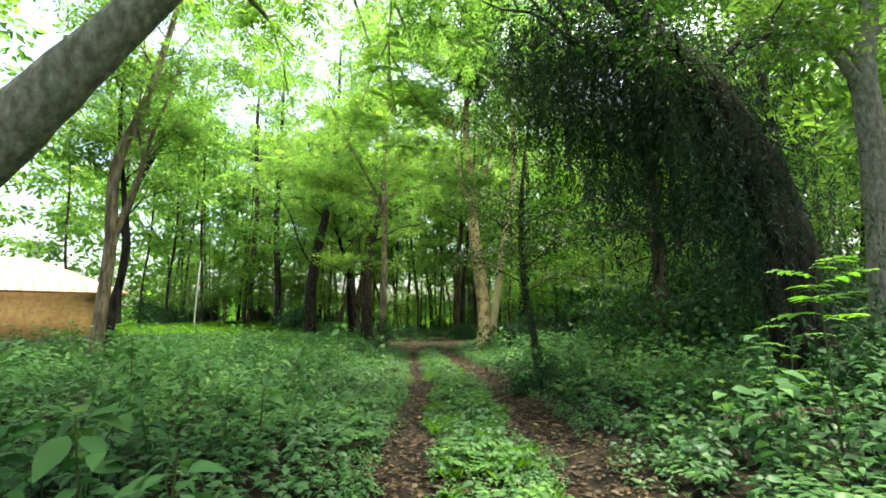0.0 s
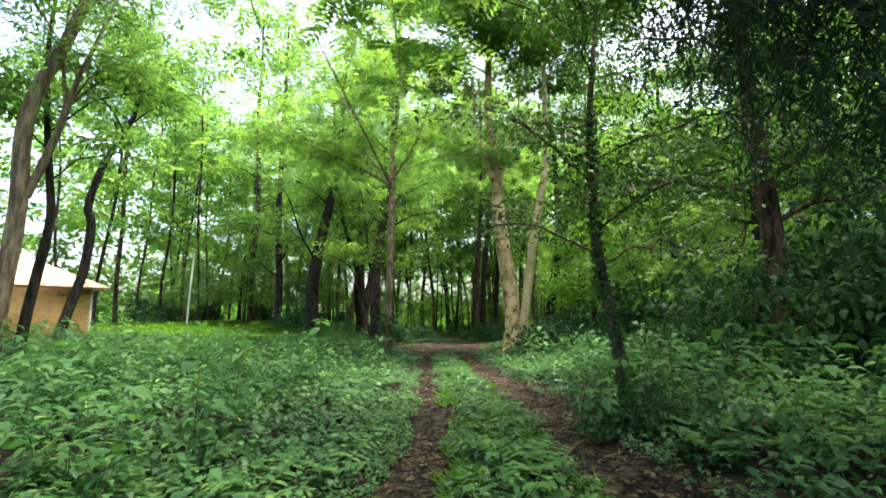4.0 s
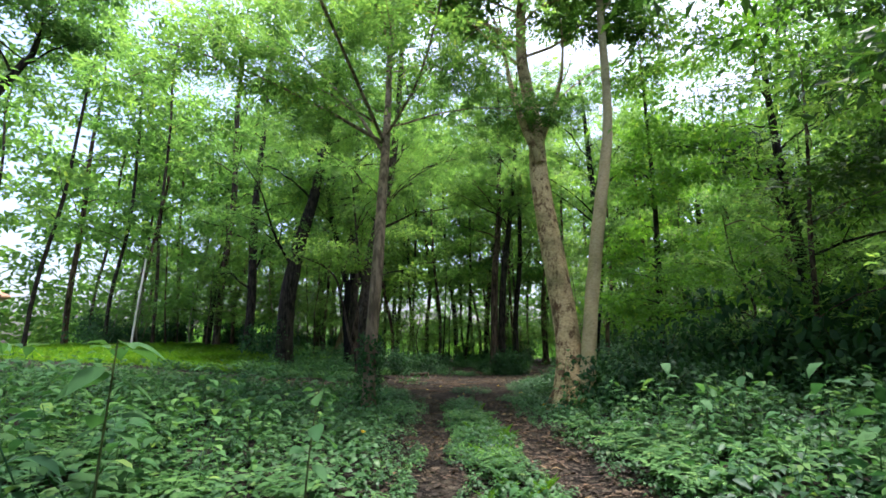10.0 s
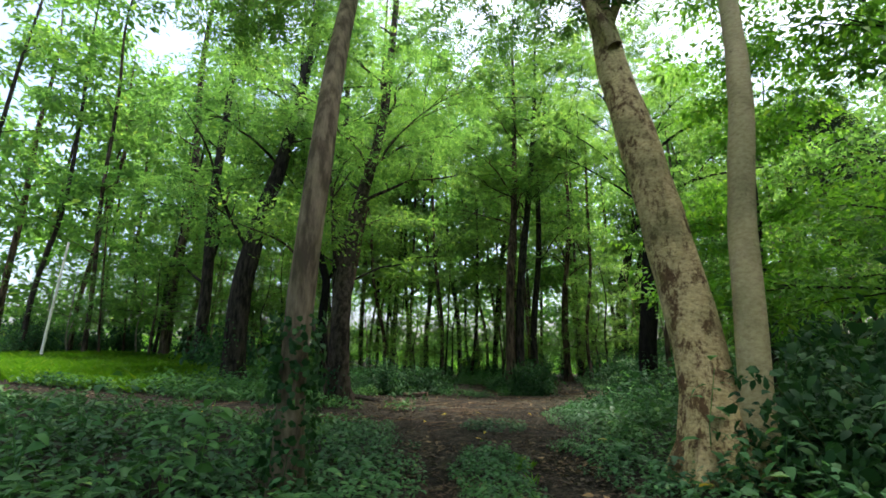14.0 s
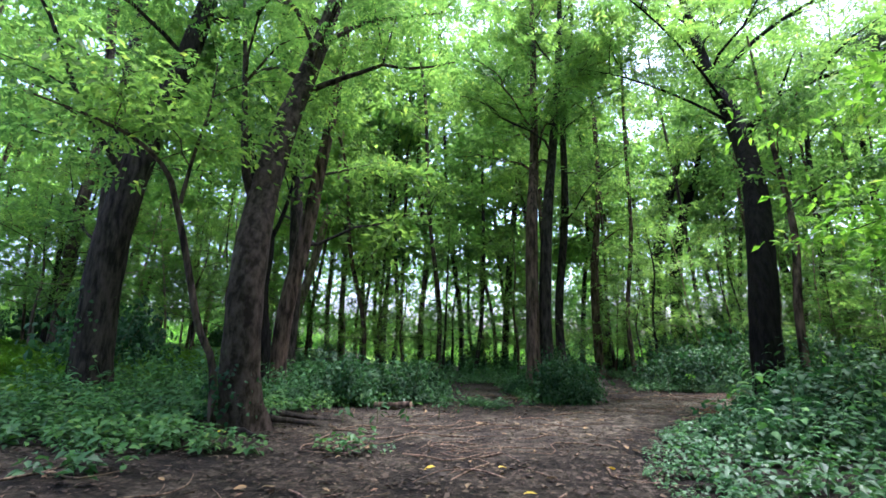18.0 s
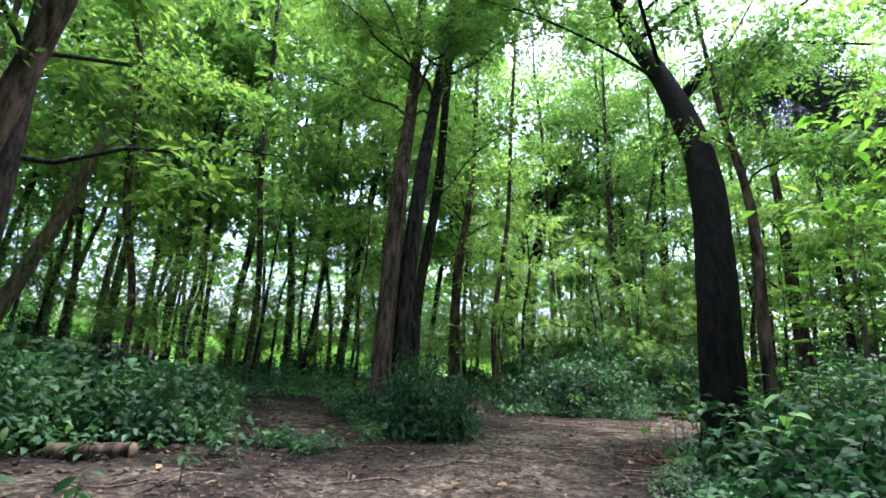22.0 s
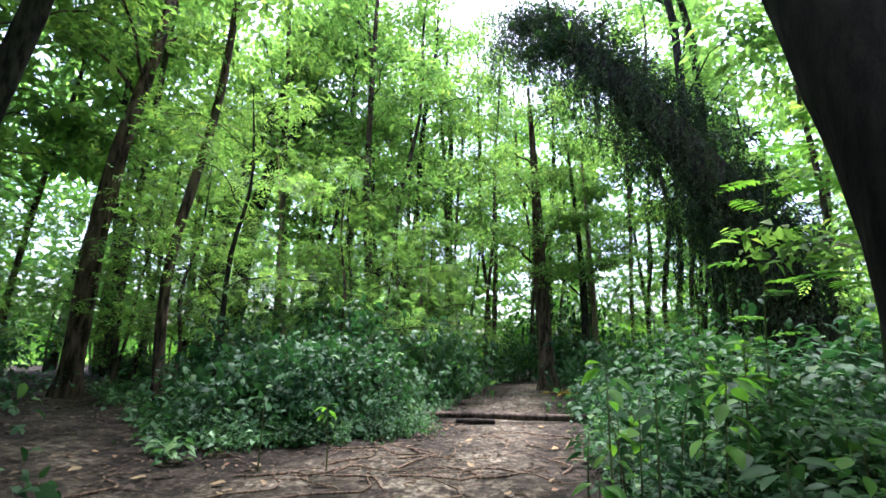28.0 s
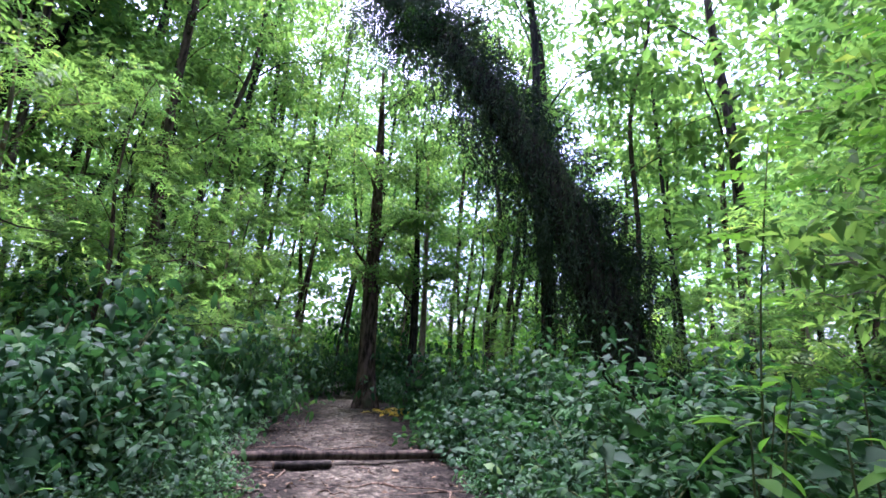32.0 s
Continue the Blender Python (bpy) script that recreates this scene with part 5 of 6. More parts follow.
x, y, b, d = spread(3400, -24, -8.6, 26.6, 38, lambda x, y, b, d: b < 0)
sown("lawn_grass", BLADES, x, y, low.uniform(0.8, 1.5, len(x)), low, LEAF_GRASS, "bright sunlit lawn grass", "grass")
x, y, b, d = spread(6500, -1.3, 1.25, -2, 23.4, lambda x, y, b, d: (b < -0.04) & (d < 1.2))
sown("track_plants", COVER_NEAR, x, y, low.uniform(0.35, 0.7, len(x)), low, LEAF_WEED, "low clover-like leaves on the ridge between wheel tracks", "undergrowth")
x, y, b, d = spread(420, -0.4, 1.0, 0, 23, lambda x, y, b, d: (b < -0.05) & (d < 1.2))
sown("track_grass", BLADES, x, y, low.uniform(0.5, 0.9, len(x)), low, LEAF_GRASS, "short grass on the ridge between wheel tracks", "grass")

# fallen leaves on the soil
for name, y0, y1, count in (("south", -2, 23, 26000), ("north", 23, 34, 20000), ("far", 34, 46, 15000)):
    x, y, b, d = spread(count * 4, -12 if name == "north" else -4, 8 if name != "far" else 20, y0, y1, lambda x, y, b, d: (b > -0.3) & (low.random(len(x)) < (0.9 if name == "south" else 0.4) + 0.3 * waves(x * 1.7, y * 1.7, 6.0)))
    n = len(x)
    a = low.random(n) * 6.28
    base = np.column_stack([x, y, height(x, y) + 0.012 + 0.012 * low.random(n)])
    s = 0.025 + 0.09 * low.random(n) ** 2
    v, f = leaves(base, np.column_stack([np.cos(a), np.sin(a), low.normal(size=n) * 0.12]), np.array([0, 0, 1.0]) + low.normal(size=(n, 3)) * 0.25, s, s * low.uniform(0.35, 0.65, n), 0.15, 0.05)
    stuff("leaf_litter", mesh_of("leaf_litter", v, f, LEAF_DEAD), "scattered dry brown fallen leaves", "leaf litter")

# ---- house ----
def plain(name, base, spot, rough=0.85, scale=6.0, low=0.35, high=0.65):
    m, nodes, links, bsdf = material(name)
    colour = ramp(nodes, links, noise_node(nodes, links, scale, 7.0), [(low, spot), (high, base)])
    links.new(mixed(nodes, links, "MULTIPLY", 0.6, colour, ramp(nodes, links, noise_node(nodes, links, 0.9, 4.0), [(0.35, (0.7, 0.66, 0.6)), (0.65, (1.1, 1.1, 1.1))])), bsdf.inputs["Base Color"])
    bsdf.inputs["Roughness"].default_value = rough
    return m


PLASTER = plain("ochre_plaster", (0.5, 0.33, 0.13), (0.36, 0.2, 0.08))
ROOFING = plain("weathered_roof_sheet", (0.56, 0.43, 0.33), (0.42, 0.22, 0.13), 0.7, 2.0)
PAINT = plain("white_paint", (0.7, 0.7, 0.68), (0.5, 0.5, 0.47), 0.6, 14.0)
RUBBER = plain("dark_void", (0.03, 0.03, 0.03), (0.02, 0.02, 0.02))


def block(x0, x1, y0, y1, z0, z1):
    v = np.array([(x, y, z) for x in (x0, x1) for y in (y0, y1) for z in (z0, z1)], float)
    return v, np.array([(0, 1, 3, 2), (4, 6, 7, 5), (0, 4, 5, 1), (2, 3, 7, 6), (0, 2, 6, 4), (1, 5, 7, 3)])


HOUSE_Z = ground_z(-21, 25)
house = thing("house", "low ochre house with a weathered hipped roof", "house", m=pose(-18.0, 27.0, 0, 0, 0, 233))
# local x runs along the front, local y back from it (to the right of x); the eaves corner is the origin
EAVE, RIDGE, LONG, DEEP = 3.5, 5.5, 11.0, 7.0
for a in (((0.55, LONG - 0.55), (-0.8, -0.55)), ((0.55, LONG - 0.55), (-DEEP + 0.55, -DEEP + 0.8)), ((0.55, 0.8), (-DEEP + 0.8, -0.8)), ((LONG - 0.8, LONG - 0.55), (-DEEP + 0.8, -0.8))):
    part("wall", mesh_of("wall", *block(*a[0], *a[1], HOUSE_Z - 1.2, EAVE + 0.05), PLASTER), house)
rv = np.array([(0, 0, EAVE), (LONG, 0, EAVE), (LONG, -DEEP, EAVE), (0, -DEEP, EAVE), (DEEP / 2, -DEEP / 2, RIDGE), (LONG - DEEP / 2, -DEEP / 2, RIDGE),
               (0, 0, EAVE - 0.1), (LONG, 0, EAVE - 0.1), (LONG, -DEEP, EAVE - 0.1), (0, -DEEP, EAVE - 0.1)])
part("roof", mesh_of("roof", rv, [np.array([(0, 1, 5, 4), (2, 3, 4, 5), (0, 6, 7, 1), (1, 7, 8, 2), (2, 8, 9, 3), (3, 9, 6, 0), (6, 9, 8, 7)]), np.array([(1, 2, 5), (3, 0, 4)])], ROOFING), house)
for x in np.arange(0.3, LONG, 0.55):
    top = min(x, LONG - x, DEEP / 2)
    run = spline([(x, 0.03, EAVE + 0.015), (x, -top * 0.5, EAVE + (RIDGE - EAVE) * top / DEEP + 0.015), (x, -top, EAVE + (RIDGE - EAVE) * 2 * top / DEEP + 0.015)], 3)
    part("roof_rib", mesh_of("roof_rib", *tube(run, [0.03] * 3, 4), ROOFING), house)
part("corner_post", mesh_of("corner_post", *block(0.44, 0.545, -0.66, -0.545, HOUSE_Z - 1.0, EAVE), PAINT), house, "white corner post")

pole = thing("pole", "thin white pole standing on the lawn", "pole")
pz = ground_z(-17.2, 33.0)
part("shaft", mesh_of("shaft", *tube(spline([(-17.3, 33, pz - 0.2), (-17.2, 33, 3.6), (-17.05, 33, 6.1)], 8), np.linspace(0.055, 0.04, 8), 10), PAINT, True), pole)
part("foot", mesh_of("foot", *tube([(-17.3, 33, pz - 0.1), (-17.3, 33, pz + 0.12), (-17.3, 33, pz + 0.2)], [0.4, 0.36, 0.05], 12), RUBBER, True), pole, "dark mound at its foot")

# ---- log across the path ----
def log(name, points, r, label, mat=BARK, seed=1):
    rng = tree_rng(seed)
    ob = thing(name, label, "log")
    line = spline(points, 16)
    v, f = tube(line, r * (1 + 0.06 * rng.normal(size=16)), 12, rng, 0.1)
    pile = Pile()
    pile.add(v, f)
    part("stem", pile.mesh("stem", mat, True), ob)
    for end, nb in ((0, 1), (-1, -2)):
        way = unit(line[end] - line[nb])
        part("cut_end", mesh_of("cut_end", *tube([line[end] - way * 0.01, line[end] + way * 0.012, line[end] + way * 0.016], [r * 0.97, r * 0.9, 0.002], 12), TWIG, True), ob, "pale sawn end")
    return ob


log("log", [(9.75, 38.8, 0.12), (10.35, 38.2, 0.13), (11.55, 37.0, 0.1), (12.7, 35.8, 0.14), (13.15, 35.35, 0.16)], 0.07, "long thin dark log lying across the path", BARK, 301)
log("log", [(10.0, 38.2, 0.05), (10.25, 37.9, 0.05), (10.5, 37.65, 0.05)], 0.05, "short broken log lying against a longer one", BARK_DARK, 302)
log("log", [(3.55, 30.95, 0.05), (3.85, 31.2, 0.05), (4.1, 31.35, 0.06)], 0.05, "short pale piece of wood on the soil", TWIG, 303)

log("log", [(-3.15, 32.75, ground_z(-3.15, 32.75) + 0.05), (-2.75, 32.7, ground_z(-2.75, 32.7) + 0.08), (-2.3, 32.6, ground_z(-2.3, 32.6) + 0.05)], 0.1, "rotting reddish log before the bushes", BARK_RUST, 305)
log("log", [(3.1, 5.4, ground_z(3.1, 5.4) + 0.08), (3.9, 5.2, ground_z(3.9, 5.2) + 0.12), (4.9, 5.3, ground_z(4.9, 5.3) + 0.1)], 0.1, "rotting brown log half hidden in the weeds", BARK_RUST, 304)

# ---- roots and twigs on the soil ----
TWIGS = []
for k in range(8):
    r = tree_rng(400 + k)
    ln = (0.35, 0.5, 0.8, 1.3, 0.6, 1.0, 1.6, 0.45)[k]
    pts = [(ln * s, r.normal() * 0.09 * ln * 2, 0.012 + 0.02 * r.random()) for s in (0, 0.25, 0.5, 0.75, 1)]
    pts[0] = (0, 0, -0.01)
    line = spline(pts, 10)
    pile = Pile()
    pile.add(*tube(line, np.linspace(0.016 if ln > 0.7 else 0.009, 0.004, 10), 5, r, 0.2))
    if k % 2:
        side = spline([line[4], line[4] + [0.12 * ln, 0.14 * ln, 0.01], line[4] + [0.2 * ln, 0.3 * ln, 0.005]], 5)
        pile.add(*tube(side, np.linspace(0.008, 0.003, 5), 4))
    t = tagged(new("fallen_twig", pile.mesh("fallen_twig", TWIG, True)), ("long bare root snaking over the soil" if ln > 0.9 else "dry brown fallen twig on the soil"), "twig", "twigs and roots")
    TWIGS.append(t)
placed = 0
for k in range(1500):
    if placed >= 150:
        break
    x, y = (pick.uniform(-9, 7), pick.uniform(23, 36)) if k % 3 else (pick.uniform(3, 13), pick.uniform(33, 39))
    if k % 4 == 0:
        x, y = pick.uniform(0.3, 1.8), pick.uniform(3, 20)
    if float(bare(np.array([x]), np.array([y]))[0]) < 0.0:
        continue
    m = pose(x, y, ground_z(x, y), 0, 0, pick.uniform(0, 360))
    if placed < len(TWIGS):
        TWIGS[placed].matrix_basis = m
    else:
        copy_thing(TWIGS[int(pick.integers(0, len(TWIGS)))], m)
    placed += 1

for x, y, turn, k in ((6.3, 36.2, -40, 6), (6.9, 35.6, -55, 3), (7.4, 35.2, 160, 5), (7.7, 34.9, 20, 3), (-3.2, 29.2, -60, 6), (-2.4, 29.0, 20, 3), (-1.4, 28.9, -25, 5), (-2.9, 28.3, 75, 3), (3.6, 32.0, -20, 6), (3.0, 32.6, 40, 3),
                      (2.2, 33.6, -70, 5), (5.4, 35.4, 10, 6), (4.6, 35.9, -35, 3), (8.6, 36.2, 60, 5), (0.9, 32.4, 5, 3), (-3.4, 29.9, -35, 6), (-2.2, 30.3, 10, 6), (-1.5, 29.7, -50, 3), (-0.6, 30.4, 25, 5), (-3.0, 28.7, 5, 6), (-1.9, 28.2, -15, 6), (-0.9, 28.0, 40, 3), (0.3, 31.2, -20, 6),
                      (5.0, 36.4, -10, 6), (5.6, 36.9, -30, 3), (6.2, 37.2, 15, 5), (5.2, 37.4, -60, 3), (6.6, 36.4, 35, 6), (4.4, 36.9, 5, 6), (7.0, 36.8, -20, 5), (5.9, 35.9, 80, 3), (2.9, 31.3, 25, 3), (3.3, 31.7, -35, 5)):
    copy_thing(TWIGS[k], pose(x, y, ground_z(x, y) + 0.01, 0, 0, turn))

# ---- yellow leaves ----
rng = tree_rng(500)
n = 60
x, y = 18.7 + rng.normal(size=n) * 0.35, 39.9 + rng.normal(size=n) * 0.3
a = rng.random(n) * 6.28
s = rng.uniform(0.12, 0.4, n)
v, f = leaves(np.column_stack([x, y, height(x, y) + 0.03 + 0.1 * rng.random(n)]), np.column_stack([np.cos(a), np.sin(a), rng.normal(size=n) * 0.2]), np.array([0, 0, 1.0]) + rng.normal(size=(n, 3)) * 0.3, s, s * 0.35, 0.2, 0.1, True)
tagged(new("leaf_heap", mesh_of("leaf_heap", v, f, LEAF_YELLOW)), "small heap of yellow fallen leaves at the path's end", "leaf heap")
v, f = leaves(np.zeros((1, 3)), np.array([[1.0, 0, 0.1]]), np.array([[0, 0.1, 1.0]]), [0.14], [0.06], 0.2, 0.12, True)
yellow_leaf = tagged(new("fallen_leaf", mesh_of("fallen_leaf", v, f, LEAF_YELLOW)), "single yellow fallen leaf", "leaf", "yellow fallen leaves")
for k in range(26):
    x, y = (pick.uniform(-8, 2), pick.uniform(23, 30)) if k < 16 else (pick.uniform(-3, 8), pick.uniform(8, 22))
    m = pose(x, y, ground_z(x, y) + (0.03 if y > 23 else 0.25), pick.uniform(-20, 20), pick.uniform(-20, 20), pick.uniform(0, 360))
    if k == 0:
        yellow_leaf.matrix_basis = m
    else:
        copy_thing(yellow_leaf, m)

# ---- seedlings and young trees beside the path ----
def broad_blade(base, way, up, length, width):
    """A large leaf with a rounded outline, a creased rib and a bent tip."""
    way = unit(way)
    side = unit(np.cross(way, up))
    up = np.cross(side, way)
    s = np.linspace(0, 1, 6)
    half = 0.5 * width * np.array([0.06, 0.72, 1.0, 0.9, 0.55, 0.02])
    rib = base + way * (s * length)[:, None] - np.array([0, 0, 1.0]) * (s**2 * length * 0.3)[:, None]
    rows = [rib + side * (half * e)[:, None] + up * (abs(e) * half * 0.22)[:, None] for e in (-1, 0, 1)]
    v = np.stack(rows, 1).reshape(-1, 3)
    o = np.arange(5)[:, None] * 3
    return v, np.concatenate([o + [0, 1, 4, 3], o + [1, 2, 5, 4]])


def seedling(x, y, tall, size, count, seed, leaf, label, slim=0.5, lean=0.08):
    """A thin stem with large single leaves, most of them near the top."""
    rng = tree_rng(seed)
    ob = thing("seedling", label, "seedling", "broad-leaved seedlings", pose(x, y, ground_z(x, y)))
    bend = rng.normal(size=2) * lean * tall
    stem = spline([(0, 0, -0.04), (bend[0] * 0.3, bend[1] * 0.3, tall * 0.5), (bend[0], bend[1], tall)], 8)
    part("stem", mesh_of("stem", *tube(stem, np.linspace(0.011, 0.004, 8), 6), STEM, True), ob)
    at = 1 - rng.random(count) ** 1.6 * 0.65
    base = np.column_stack([np.interp(at, np.linspace(0, 1, 8), stem[:, c]) for c in range(3)])
    a = np.arange(count) * 2.4 + rng.normal(size=count) * 0.3
    way = np.column_stack([np.cos(a), np.sin(a), rng.uniform(-0.6, 0.35, count)])
    for k in range(count):
        s = size * rng.uniform(0.65, 1.25)
        start = base[k] + unit(way[k]) * size * 0.3
        stalk = tube(np.array([base[k], (base[k] + start) / 2 + [0, 0, 0.01], start]), [0.003, 0.0025, 0.002], 3)
        blade = broad_blade(start, way[k], np.array([0, 0, 1.0]) + rng.normal(size=3) * 0.3, s, s * slim * rng.uniform(0.85, 1.15))
        part("stalk", mesh_of("stalk", *stalk, STEM, True), part("leaf", mesh_of("leaf", *blade, leaf), ob))
    return ob


def pinnate(base, way, length, leaflets, size, rng):
    """A feathered leaf: paired leaflets along a drooping rib."""
    s = np.linspace(0.15, 1, leaflets)
    flat = unit(np.array([way[0], way[1], 0]))
    side = np.array([-flat[1], flat[0], 0])
    rib = base + unit(np.array(way)) * length * s[:, None] - np.array([0, 0, 1.0]) * (s**2)[:, None] * length * 0.35
    b = np.concatenate([rib, rib])
    w = np.concatenate([np.repeat(side[None], leaflets, 0), np.repeat(-side[None], leaflets, 0)]) + flat * 0.35 + rng.normal(size=(2 * leaflets, 3)) * 0.08
    z = size * np.concatenate([np.sin(s * 2.6 + 0.35)] * 2)
    pile = Pile()
    pile.add(*leaves(b, w, np.array([0, 0, 1.0]) + rng.normal(size=b.shape) * 0.12, z, z * 0.42, 0.1, 0.12, True))
    pile.add(*tube(np.vstack([base, rib]), np.linspace(0.004, 0.0015, leaflets + 1), 3))
    return pile


def feather_sapling(x, y, tall, count, length, leaflets, size, seed, leaf, label, spread=1.0, first=0.45):
    rng = tree_rng(seed)
    ob = thing("feather_leaved_sapling", label, "sapling", "feather-leaved saplings", pose(x, y, ground_z(x, y)))
    bend = rng.normal(size=2) * 0.07 * tall
    stem = spline([(0, 0, -0.04), (bend[0] * 0.3, bend[1] * 0.3, tall * 0.5), (bend[0], bend[1], tall)], 8)
    part("stem", mesh_of("stem", *tube(stem, np.linspace(0.011, 0.004, 8) * (1 + tall * 0.08), 6), STEM, True), ob)
    for k in range(count):
        at = first + (1 - first) * (k + 1) / count
        base = np.array([np.interp(at, np.linspace(0, 1, 8), stem[:, c]) for c in range(3)])
        a = k * 2.4 + rng.normal() * 0.3
        way = np.array([math.cos(a) * spread, math.sin(a) * spread, rng.uniform(0.15, 0.7)])
        part("feather_leaf", pinnate(base, way, length * rng.uniform(0.75, 1.2), leaflets, size, rng).mesh("feather_leaf", leaf), ob)
    return ob


for k, (x, y, tall, size, count) in enumerate(((6.3, 33.8, 1.25, 0.16, 13), (6.27, 33.45, 1.25, 0.16, 13), (6.6, 33.68, 1.0, 0.15, 11), (5.5, 32.6, 0.85, 0.16, 10), (5.9, 32.3, 0.9, 0.17, 10), (7.0, 33.5, 1.2, 0.17, 10),
                                               (5.1, 32.9, 0.5, 0.15, 8), (4.6, 31.6, 0.55, 0.15, 9), (4.9, 31.1, 0.6, 0.15, 9), (6.3, 34.0, 0.7, 0.16, 9), (5.3, 33.5, 0.6, 0.16, 8), (7.6, 34.2, 1.0, 0.15, 9), (6.7, 33.1, 1.2, 0.18, 13), (7.1, 33.0, 1.4, 0.18, 14), (7.5, 33.4, 1.3, 0.17, 13), (6.9, 33.9, 0.9, 0.17, 11), (7.9, 33.2, 1.5, 0.17, 14))):
    seedling(x, y, tall, size, count, 600 + k, LEAF_BRIGHT if k % 2 == 0 else LEAF_SHRUB, "broad-leaved seedling with yellow-green leaves beside the path" if k % 2 == 0 else "broad-leaved green seedling beside the path", 0.55)
for k, (x, y, tall, size, count) in enumerate(((-2.8, 12.6, 1.35, 0.19, 18), (-1.8, 13.4, 1.0, 0.16, 12), (-2.3, 7.6, 1.0, 0.22, 10), (-1.9, 5.0, 0.9, 0.2, 10), (-2.2, 3.0, 0.85, 0.22, 10), (-1.5, 2.7, 0.7, 0.2, 9), (2.6, 9.9, 0.9, 0.2, 9),
                                               (2.2, 12.4, 0.8, 0.18, 9), (3.0, 13.6, 0.9, 0.2, 10), (2.5, 16.2, 0.8, 0.17, 9), (3.4, 16.8, 0.9, 0.19, 9), (-3.4, 10.6, 1.1, 0.2, 10), (-4.2, 6.5, 1.1, 0.22, 10), (1.75, 9.1, 0.85, 0.17, 14), (1.45, 8.95, 0.55, 0.17, 11), (2.05, 9.15, 0.75, 0.17, 12), (1.3, 9.4, 0.5, 0.16, 10))):
    seedling(x, y, tall, size, count, 640 + k, LEAF_WEED, "tall seedling with large soft green leaves", 0.62)
for k, (x, y, tall, size, count) in enumerate(((1.75, 36.0, 1.3, 0.13, 14), (1.9, 36.3, 0.9, 0.12, 12), (2.2, 36.2, 1.0, 0.12, 12), (6.0, 36.9, 0.7, 0.13, 9), (5.4, 37.3, 0.8, 0.12, 10), (8.6, 38.6, 1.3, 0.13, 13), (7.9, 38.1, 1.0, 0.12, 12), (-2.7, 30.6, 0.3, 0.17, 8), (-2.2, 30.9, 0.25, 0.15, 7), (-3.3, 30.4, 0.3, 0.17, 8), (-1.6, 31.6, 0.3, 0.14, 9), (-1.2, 32.4, 0.3, 0.13, 10))):
    seedling(x, y, tall, size, count, 670 + k, LEAF_BRIGHT if k in (3, 5) else LEAF_SHRUB, "leafy seedling at the edge of the soil", 0.42)
feather_sapling(3.2, 4.0, 1.62, 8, 0.42, 6, 0.19, 700, LEAF_BRIGHT, "bright green sapling with feathered leaves by the track", 1.0, 0.7)
feather_sapling(3.5, 4.9, 1.1, 7, 0.36, 8, 0.1, 701, LEAF_BRIGHT, "low bright sapling with feathered leaves", 1.0, 0.3)
feather_sapling(7.0, 32.15, 3.6, 16, 0.7, 10, 0.17, 702, LEAF_BRIGHT, "tall young tree with long feathered leaves", 1.0, 0.45)
feather_sapling(8.3, 31.7, 4.4, 16, 0.75, 10, 0.16, 703, LEAF_BRIGHT, "tall young tree with feathered leaves over the bushes", 1.0, 0.55)
feather_sapling(8.7, 33.0, 3.6, 14, 0.7, 9, 0.16, 709, LEAF_BRIGHT, "tall young tree with long feathered leaves", 1.0, 0.25)
feather_sapling(9.8, 30.9, 4.8, 16, 0.75, 10, 0.16, 705, LEAF_BRIGHT, "tall young tree with feathered leaves over the bushes", 1.0, 0.55)
grow("young_tree", rooted([(9.2, 30.9, 0), (9.3, 30.9, 2), (9.4, 30.8, 4), (9.3, 30.6, 6.5)], 0.05), 0.05, 0.012, tree_rng(706), BARK_GREY, LEAF_CANOPY, "young tree with light green leaves", first=0.3, limbs=9, reach=1.9,
     leaf_count=3200, leaf_size=0.15, spray=0.5, sides=7, rise=0.6)
grow("young_tree", rooted([(12.0, 29.3, 0), (12, 29.4, 2.5), (11.8, 29.5, 5), (11.6, 29.6, 8)], 0.05), 0.06, 0.012, tree_rng(707), BARK_GREY, LEAF_CANOPY, "young tree with light green leaves", first=0.3, limbs=10, reach=2.4,
     leaf_count=4200, leaf_size=0.16, spray=0.6, sides=7, rise=0.6)

# a drooping branch of feathered leaves over the track
rng = tree_rng(720)
for line in ([(-0.9, 9.0, 8.1), (-1.0, 9.3, 7.0), (-0.9, 9.6, 5.6), (-0.8, 9.8, 4.5)], [(-0.95, 9.2, 7.4), (-1.5, 9.5, 6.4), (-1.9, 9.8, 5.4)], [(-0.95, 9.3, 7.0), (-0.4, 9.8, 6.2), (0.1, 10.2, 5.5)]):
    p = spline(line, 12)
    part("limb", mesh_of("limb", *tube(p, np.linspace(0.022, 0.006, 12), 5), BARK_GREY, True), over_track_tree)
    for k in range(24):
        base = p[rng.integers(2, 12)]
        a = k * 2.4 + rng.normal() * 0.3
        way = (math.cos(a), math.sin(a), rng.uniform(-0.35, 0.25))
        part("feather_leaf", pinnate(base, way, rng.uniform(0.5, 0.9), 10, 0.16, rng).mesh("feather_leaf", LEAF_CANOPY), over_track_tree, "long feathered bright green leaf")

# low feathered weeds among the cover
def fern(rng, length, count):
    pile = Pile()
    for k in range(count):
        a = 6.28 * k / count + rng.normal() * 0.3
        leaf = pinnate(np.array([0, 0, 0.08]), np.array([math.cos(a), math.sin(a), rng.uniform(0.5, 1.1)]), length * rng.uniform(0.8, 1.2), 6, length * 0.3, rng)
        pile.add(np.concatenate(leaf.v), [np.concatenate(g) for g in leaf.f.values()])
    return pile


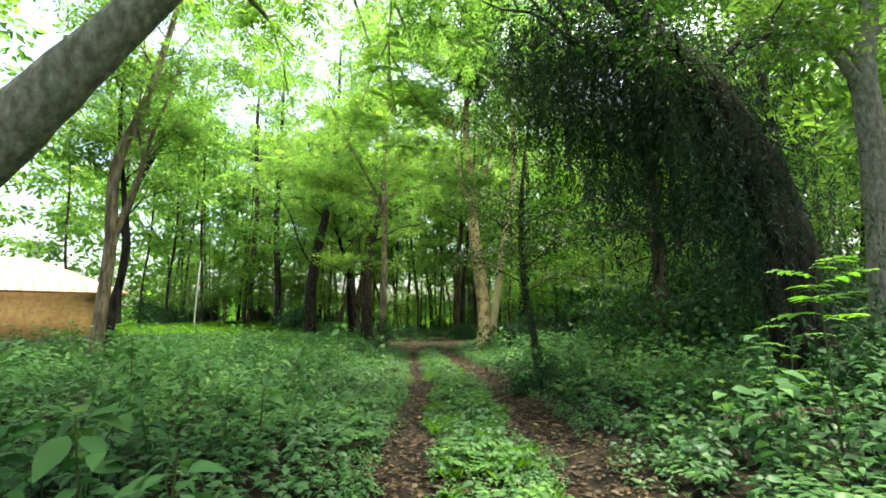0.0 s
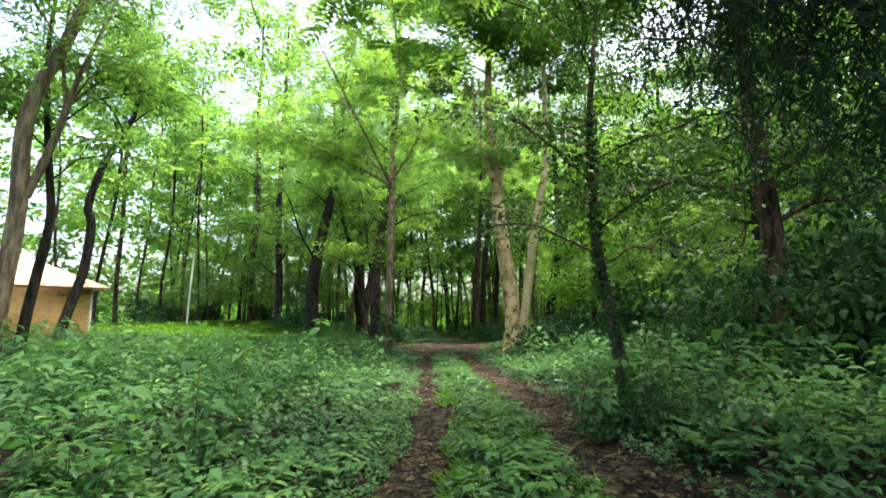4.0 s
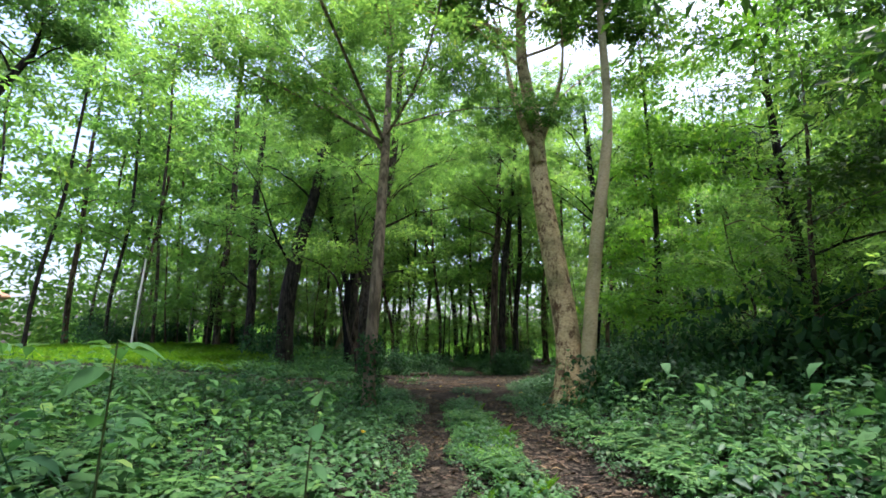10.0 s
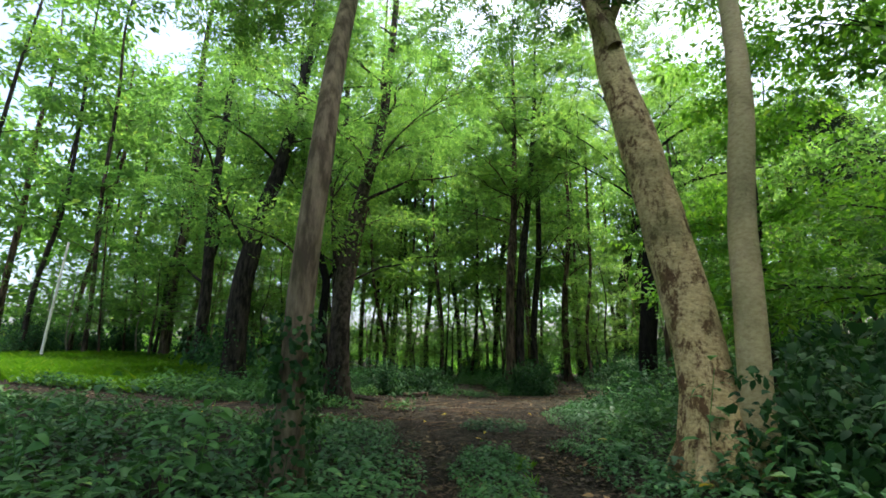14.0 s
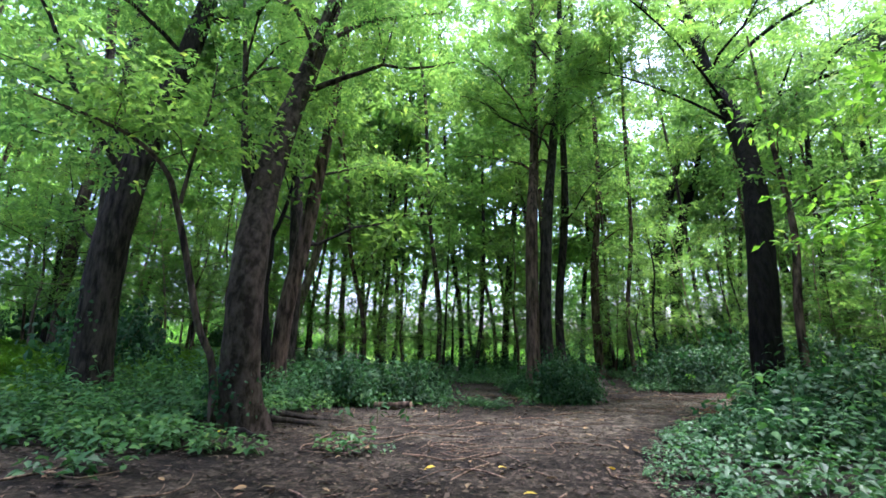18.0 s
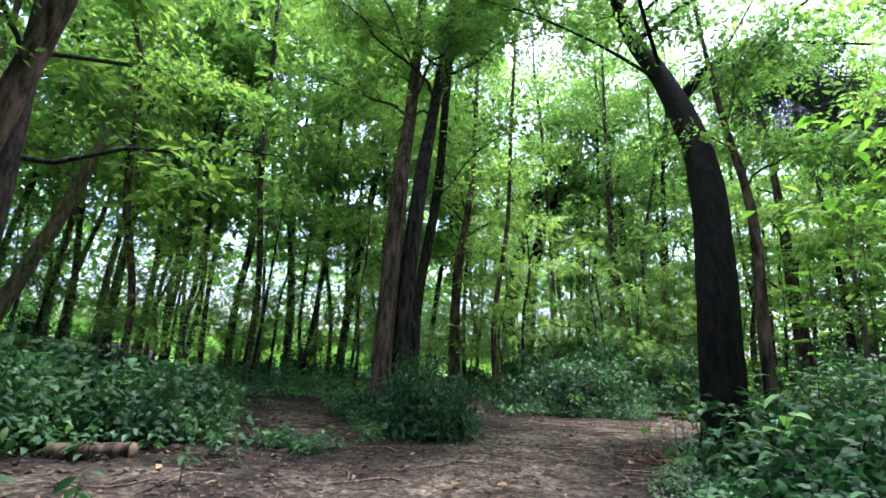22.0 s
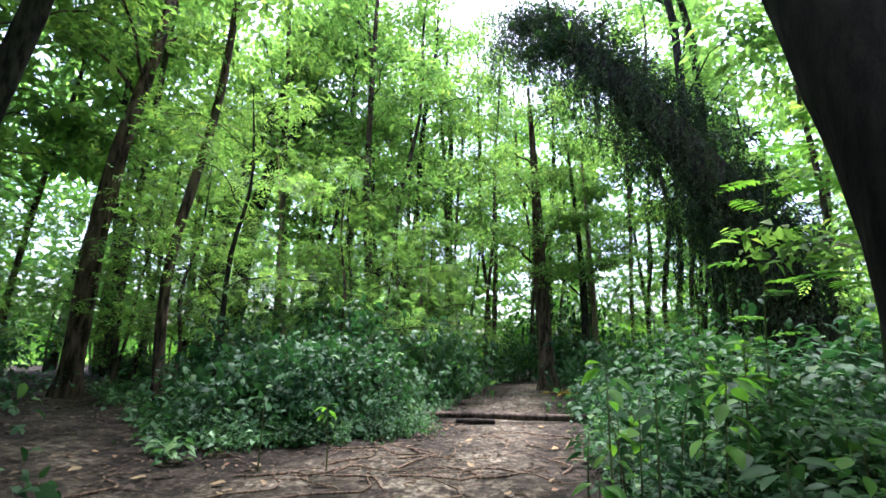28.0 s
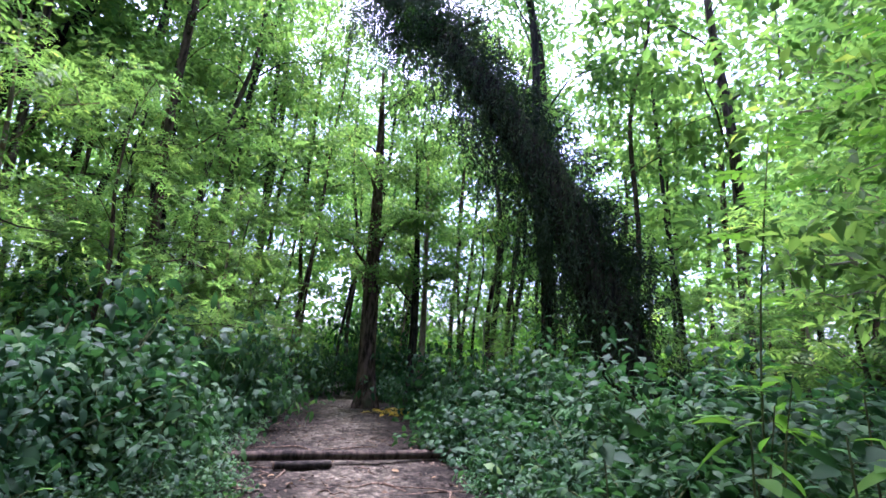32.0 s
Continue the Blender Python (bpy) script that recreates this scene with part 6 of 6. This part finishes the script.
FERNS = [fern(low, low.uniform(0.3, 0.48), int(low.integers(5, 8))) for _ in range(5)]
x, y, b, d = spread(1500, -6, 5.5, 0, 19, lambda x, y, b, d: (b < -0.35) & (d < 5) & (waves(x * 0.9, y * 0.9, 5.0) > 0.05))
sown("feathered_weeds", FERNS, x, y, low.uniform(0.7, 1.3, len(x)), low, LEAF_WEED, "low green weeds with feathered leaves", "undergrowth")

# heap of dry sticks and bark beside the black trunk
heap = thing("stick_heap", "small heap of reddish dry sticks and bark beside a trunk", "stick heap", "", pose(4.55, 32.35, ground_z(4.55, 32.35)))
rng = tree_rng(730)
for k in range(26):
    a, ln = rng.random() * 6.28, rng.uniform(0.2, 0.7)
    c = np.array([rng.normal() * 0.22, rng.normal() * 0.22, 0.03 + 0.1 * rng.random()])
    d = np.array([math.cos(a), math.sin(a), rng.normal() * 0.12]) * ln / 2
    part("stick", mesh_of("stick", *tube(spline([c - d, c + rng.normal(size=3) * 0.02, c + d], 5), np.linspace(0.016, 0.007, 5), 5), RUSTY_STICK if k % 3 else TWIG, True), heap)

# single dry leaves that stand out on the soil
DRY = []
for k in range(6):
    rng = tree_rng(740 + k)
    size = (0.09, 0.11, 0.13, 0.1, 0.15, 0.12)[k]
    v, f = broad_blade(np.array([0, 0, 0.015]), np.array([1.0, 0, 0.15]), np.array([0, rng.normal() * 0.2, 1.0]), size, size * rng.uniform(0.4, 0.6))
    v[:, 2] = np.maximum(v[:, 2], 0.004) + 0.012 * np.abs(np.sin(v[:, 0] * 30 + k))
    DRY.append(tagged(new("fallen_leaf", mesh_of("fallen_leaf", v, f, LEAF_DRY)), "single curled dry tan leaf lying on the soil", "fallen leaf", "fallen leaves"))
placed = 0
for k in range(3000):
    if placed >= 170:
        break
    x, y = (pick.uniform(-6, 6), pick.uniform(23, 36)) if k % 3 else (pick.uniform(-0.8, 1.6), pick.uniform(2, 22))
    if k % 5 == 0:
        x, y = pick.uniform(3, 12), pick.uniform(34, 39)
    if float(bare(np.array([x]), np.array([y]))[0]) < 0.02:
        continue
    m = pose(x, y, ground_z(x, y) + 0.012, 0, 0, pick.uniform(0, 360))
    if placed < len(DRY):
        DRY[placed].matrix_basis = m
    else:
        copy_thing(DRY[int(pick.integers(0, len(DRY)))], m)
    placed += 1
